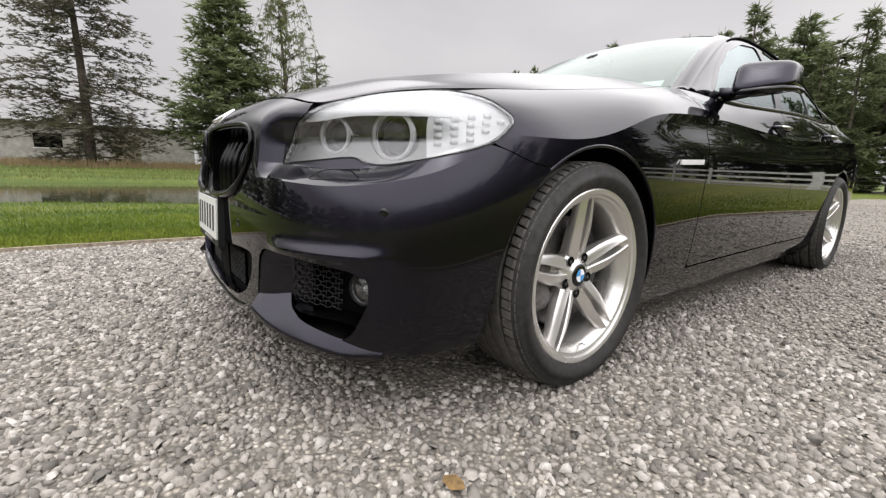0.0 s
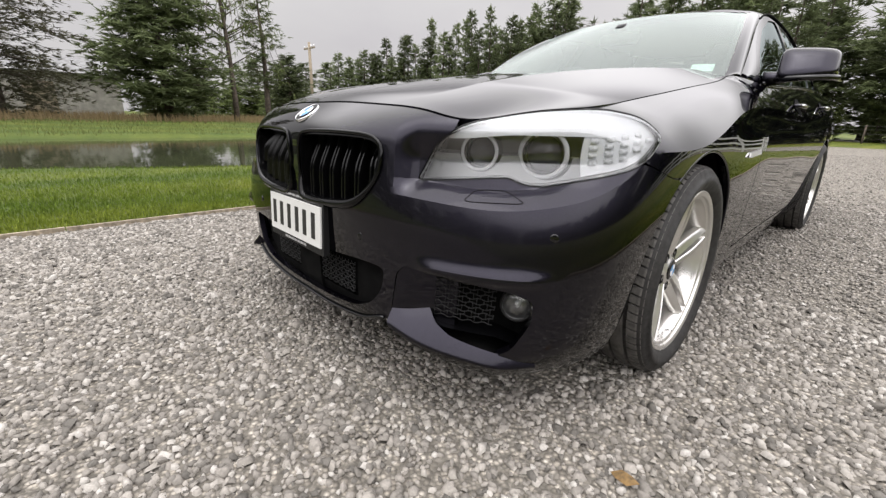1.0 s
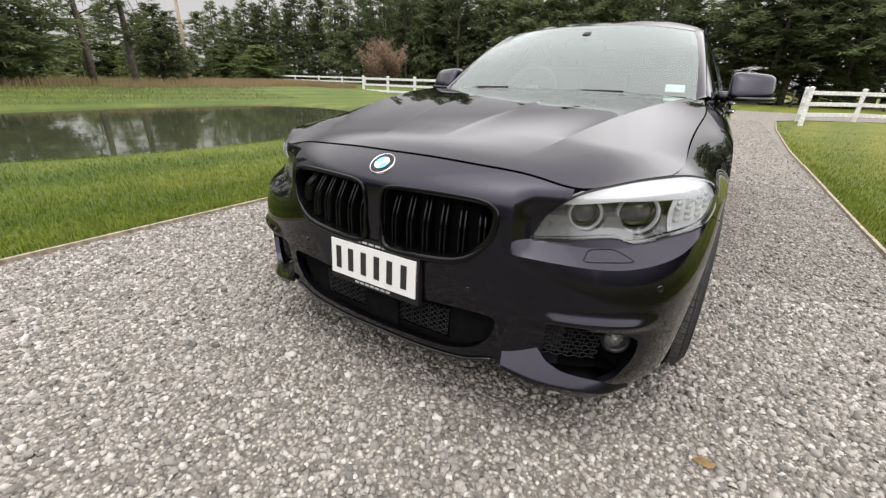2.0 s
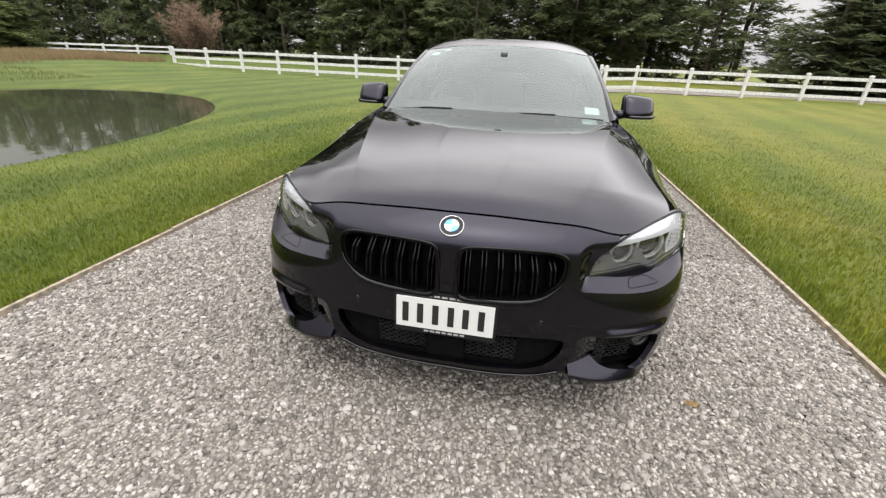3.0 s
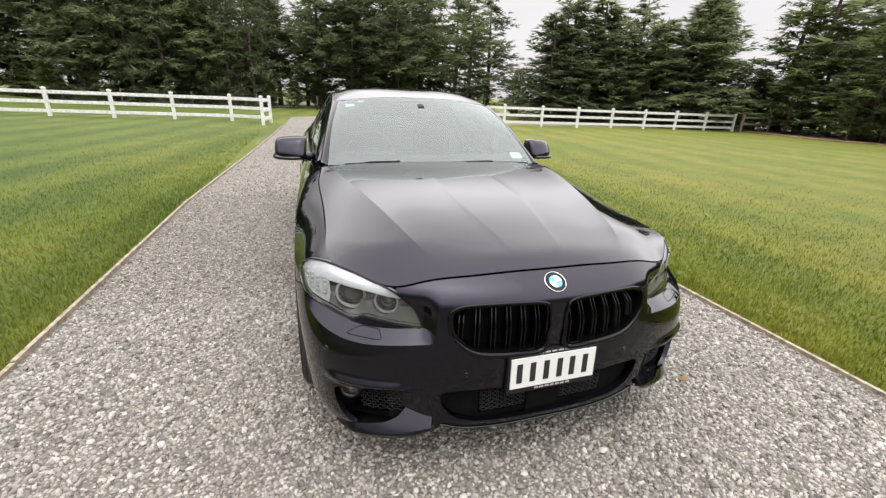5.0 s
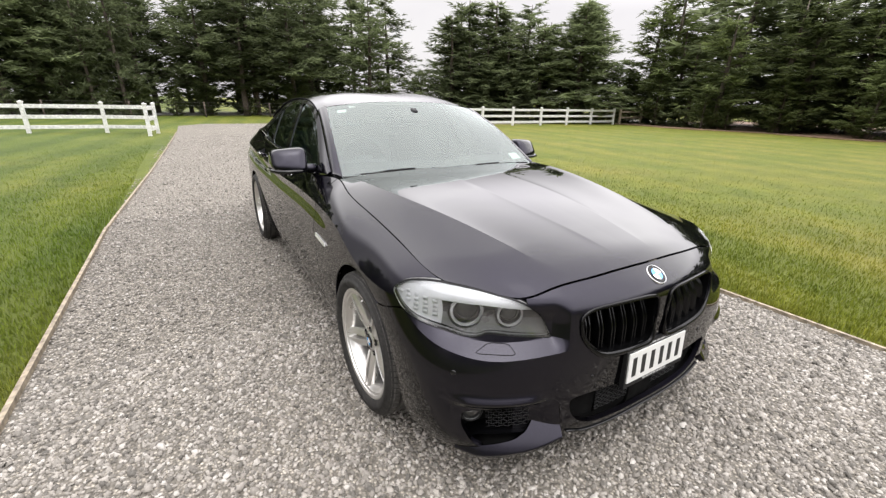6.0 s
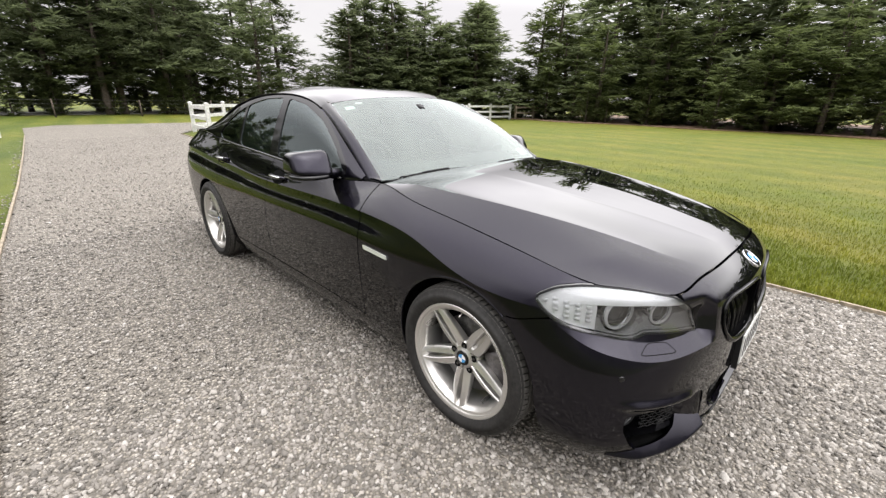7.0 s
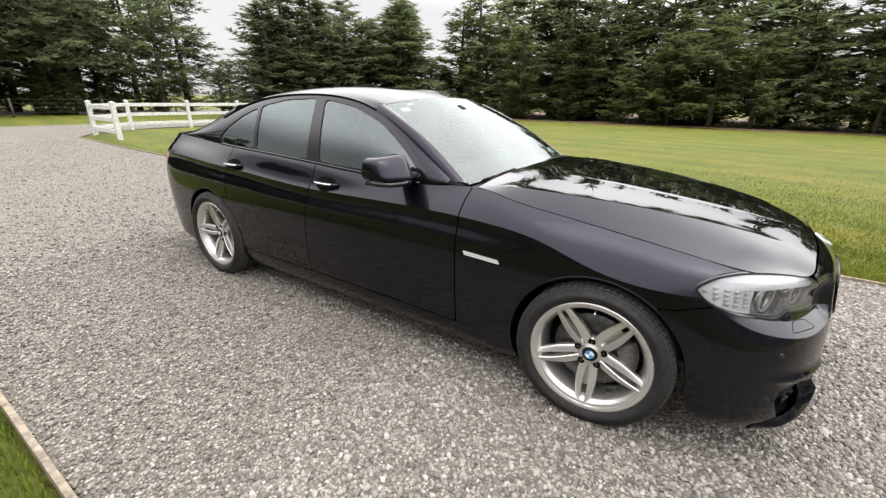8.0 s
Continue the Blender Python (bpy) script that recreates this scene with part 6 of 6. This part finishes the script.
# ---------------------------------------------------------------- loose gravel and grass
def scatter_stones():
    rs = np.random.RandomState(4)
    # a five-sided chip: low ring, shoulder ring and flat top
    five = [2 * math.pi * k / 5 for k in range(5)]
    chip_v = [(math.cos(q), math.sin(q), -.55) for q in five] + [(.74 * math.cos(q + .3), .74 * math.sin(q + .3), .75) for q in five]
    chip_f = [t for k in range(5) for t in ((k, (k + 1) % 5, 5 + k), ((k + 1) % 5, 5 + (k + 1) % 5, 5 + k))] + [(5, 6, 7), (5, 7, 8), (5, 8, 9)]
    shapes = [(np.array(chip_v), np.array(chip_f))]
    shapes.append((np.array([(1, 0, 0), (-1, 0, 0), (0, 1, 0), (0, -1, 0), (0, 0, 1), (0, 0, -1)], float),
                   np.array([(0, 2, 4), (2, 1, 4), (1, 3, 4), (3, 0, 4), (2, 0, 5), (1, 2, 5), (3, 1, 5), (0, 3, 5)])))
    zones = [(0, (DRIVE_W + .01, DRIVE_E - .01, -2.7, 1.0), 60000, 1.02), (1, (DRIVE_W + .01, DRIVE_E - .01, 1.0, 4.2), 38000, 1.06), (1, (DRIVE_W + .02, DRIVE_E - .02, 4.2, 17.0), 16000, 1.3), (1, (DRIVE_W + .01, DRIVE_E - .01, -5.4, -2.7), 9000, 1.1)]
    all_p, all_f, total = [], [], 0
    for shape, (x0, x1, y0, y1), n, grow in zones:
        bv, bf = shapes[shape]
        xy = np.stack([rs.uniform(x0, x1, n), rs.uniform(y0, y1, n)], -1)
        if y1 > 10:
            # thinning out with distance
            xy[:, 1] = y0 + (y1 - y0) * np.abs((xy[:, 1] - y0) / (y1 - y0)) ** 2.2
        xy = xy[~((np.abs(xy[:, 0]) < .72) & (xy[:, 1] > -.45) & (xy[:, 1] < 3.8))]
        n = len(xy)
        size = grow * np.clip(rs.lognormal(math.log(.0074), .28, n), .0040, .0150)
        s3 = size[:, None] * np.stack([rs.uniform(.8, 1.45, n), rs.uniform(.7, 1.1, n), rs.uniform(.45, .9, n)], -1)
        jit = 1 + rs.uniform(-.40, .40, (n, len(bv)))
        V = bv[None] * jit[:, :, None] * s3[:, None, :]
        a, b = rs.uniform(0, 2 * np.pi, n), rs.normal(0, .45, n)
        ca, sa, cb, sb = np.cos(a), np.sin(a), np.cos(b), np.sin(b)
        v1, z1 = V[..., 1] * cb[:, None] - V[..., 2] * sb[:, None], V[..., 1] * sb[:, None] + V[..., 2] * cb[:, None]
        x2, y2 = V[..., 0] * ca[:, None] - v1 * sa[:, None], V[..., 0] * sa[:, None] + v1 * ca[:, None]
        all_p.append(np.stack([x2 + xy[:, None, 0], y2 + xy[:, None, 1], z1 + (s3[:, 2] * rs.uniform(.1, .95, n))[:, None]], -1).reshape(-1, 3))
        all_f.append((bf[None] + (np.arange(n) * len(bv))[:, None, None]).reshape(-1, 3) + total)
        total += n * len(bv)
    P, Fc = np.concatenate(all_p), np.concatenate(all_f)
    me = bpy.data.meshes.new("gravel")
    me.vertices.add(len(P))
    me.vertices.foreach_set("co", P.astype(np.float32).ravel())
    me.loops.add(Fc.size)
    me.loops.foreach_set("vertex_index", Fc.astype(np.int32).ravel())
    me.polygons.add(len(Fc))
    me.polygons.foreach_set("loop_start", np.arange(0, Fc.size, 3, dtype=np.int32))
    me.update(calc_edges=True)
    me.materials.append(STONE)
    return tagged(new("gravel", me), "loose angular grey and white gravel stones", "gravel", kind="stuff")


scatter_stones()


def scatter_grass(name, zones, height, label, material, seed, lean=.5):
    rs = np.random.RandomState(seed)
    pts = []
    if zones is None:
        # thick along the gravel, thinning out over the lawn
        for edge_x, way, n in ((DRIVE_W, -1, 62000), (DRIVE_E, 1, 62000)):
            pts.append(np.stack([edge_x + way * rs.exponential(1.5, n), -3.2 + rs.gamma(1.6, 3.2, n)], -1))
    for x0, x1, y0, y1, n in zones or ():
        p = np.stack([rs.uniform(x0, x1, n), rs.uniform(y0, y1, n)], -1)
        pts.append(p)
    xy = np.concatenate(pts)
    ok = (inside(DRIVE, xy[:, 0], xy[:, 1]) < -.028) & (inside(POND, xy[:, 0], xy[:, 1]) < -.15)
    xy = xy[ok]
    n = len(xy)
    z = ground_height(xy[:, 0], xy[:, 1])
    h = height * rs.uniform(.5, 1.3, n)
    w = np.minimum(h * .10 + .0012, .009)
    a, d = rs.uniform(0, 2 * np.pi, n), rs.uniform(0, 2 * np.pi, n)
    bend = h * rs.uniform(.1, 1, n) * lean
    cx, cy = np.cos(a) * w, np.sin(a) * w
    dx, dy = np.cos(d) * bend, np.sin(d) * bend
    X, Y = xy[:, 0], xy[:, 1]
    P = np.stack([np.stack([X - cx, Y - cy, z - .01], -1), np.stack([X + cx, Y + cy, z - .01], -1),
                  np.stack([X + cx * .7 + dx * .35, Y + cy * .7 + dy * .35, z + h * .6], -1), np.stack([X - cx * .7 + dx * .35, Y - cy * .7 + dy * .35, z + h * .6], -1),
                  np.stack([X + dx, Y + dy, z + h], -1)], 1).reshape(-1, 3)
    o = np.arange(n) * 5
    tri = np.concatenate([np.stack([o, o + 1, o + 2], -1), np.stack([o, o + 2, o + 3], -1), np.stack([o + 3, o + 2, o + 4], -1)])
    me = bpy.data.meshes.new(name)
    me.vertices.add(len(P))
    me.vertices.foreach_set("co", P.astype(np.float32).ravel())
    me.loops.add(tri.size)
    me.loops.foreach_set("vertex_index", tri.astype(np.int32).ravel())
    me.polygons.add(len(tri))
    me.polygons.foreach_set("loop_start", np.arange(0, tri.size, 3, dtype=np.int32))
    me.update(calc_edges=True)
    me.materials.append(material)
    return tagged(new(name, me), label, "grass", kind="stuff")


scatter_grass("lawn_grass", None, .030, "short mown green grass blades", BLADE, 7)
scatter_grass("bank_grass", [(-21.5, -15.8, -10, 12, 9000)], .09, "rough longer grass beyond the pond", REED, 9, .3)
scatter_grass("dry_grass", [(-31, -22.3, 14.5, 20.0, 8000), (-26, -20.5, 18.0, 20.6, 3000), (-34, -27, 20, 24, 3000), (-30, -20.5, -9, 14, 11000)], .34, "tall dry straw-coloured grass beyond the pond and by the fence", STRAW, 19, .35)

leaf = part("fallen_leaf", [(-.03, 0, 0), (-.012, .016, .008), (.012, .018, .006), (.034, .004, .01), (.014, -.016, .004), (-.012, -.017, .007), (0, 0, .012)],
            [(6, 0, 1), (6, 1, 2), (6, 2, 3), (6, 3, 4), (6, 4, 5), (6, 5, 0)], LEAFMAT)
leaf.location = (1.036, -.598, .012)
tagged(leaf, "curled brown dead leaf on the gravel", "leaf")
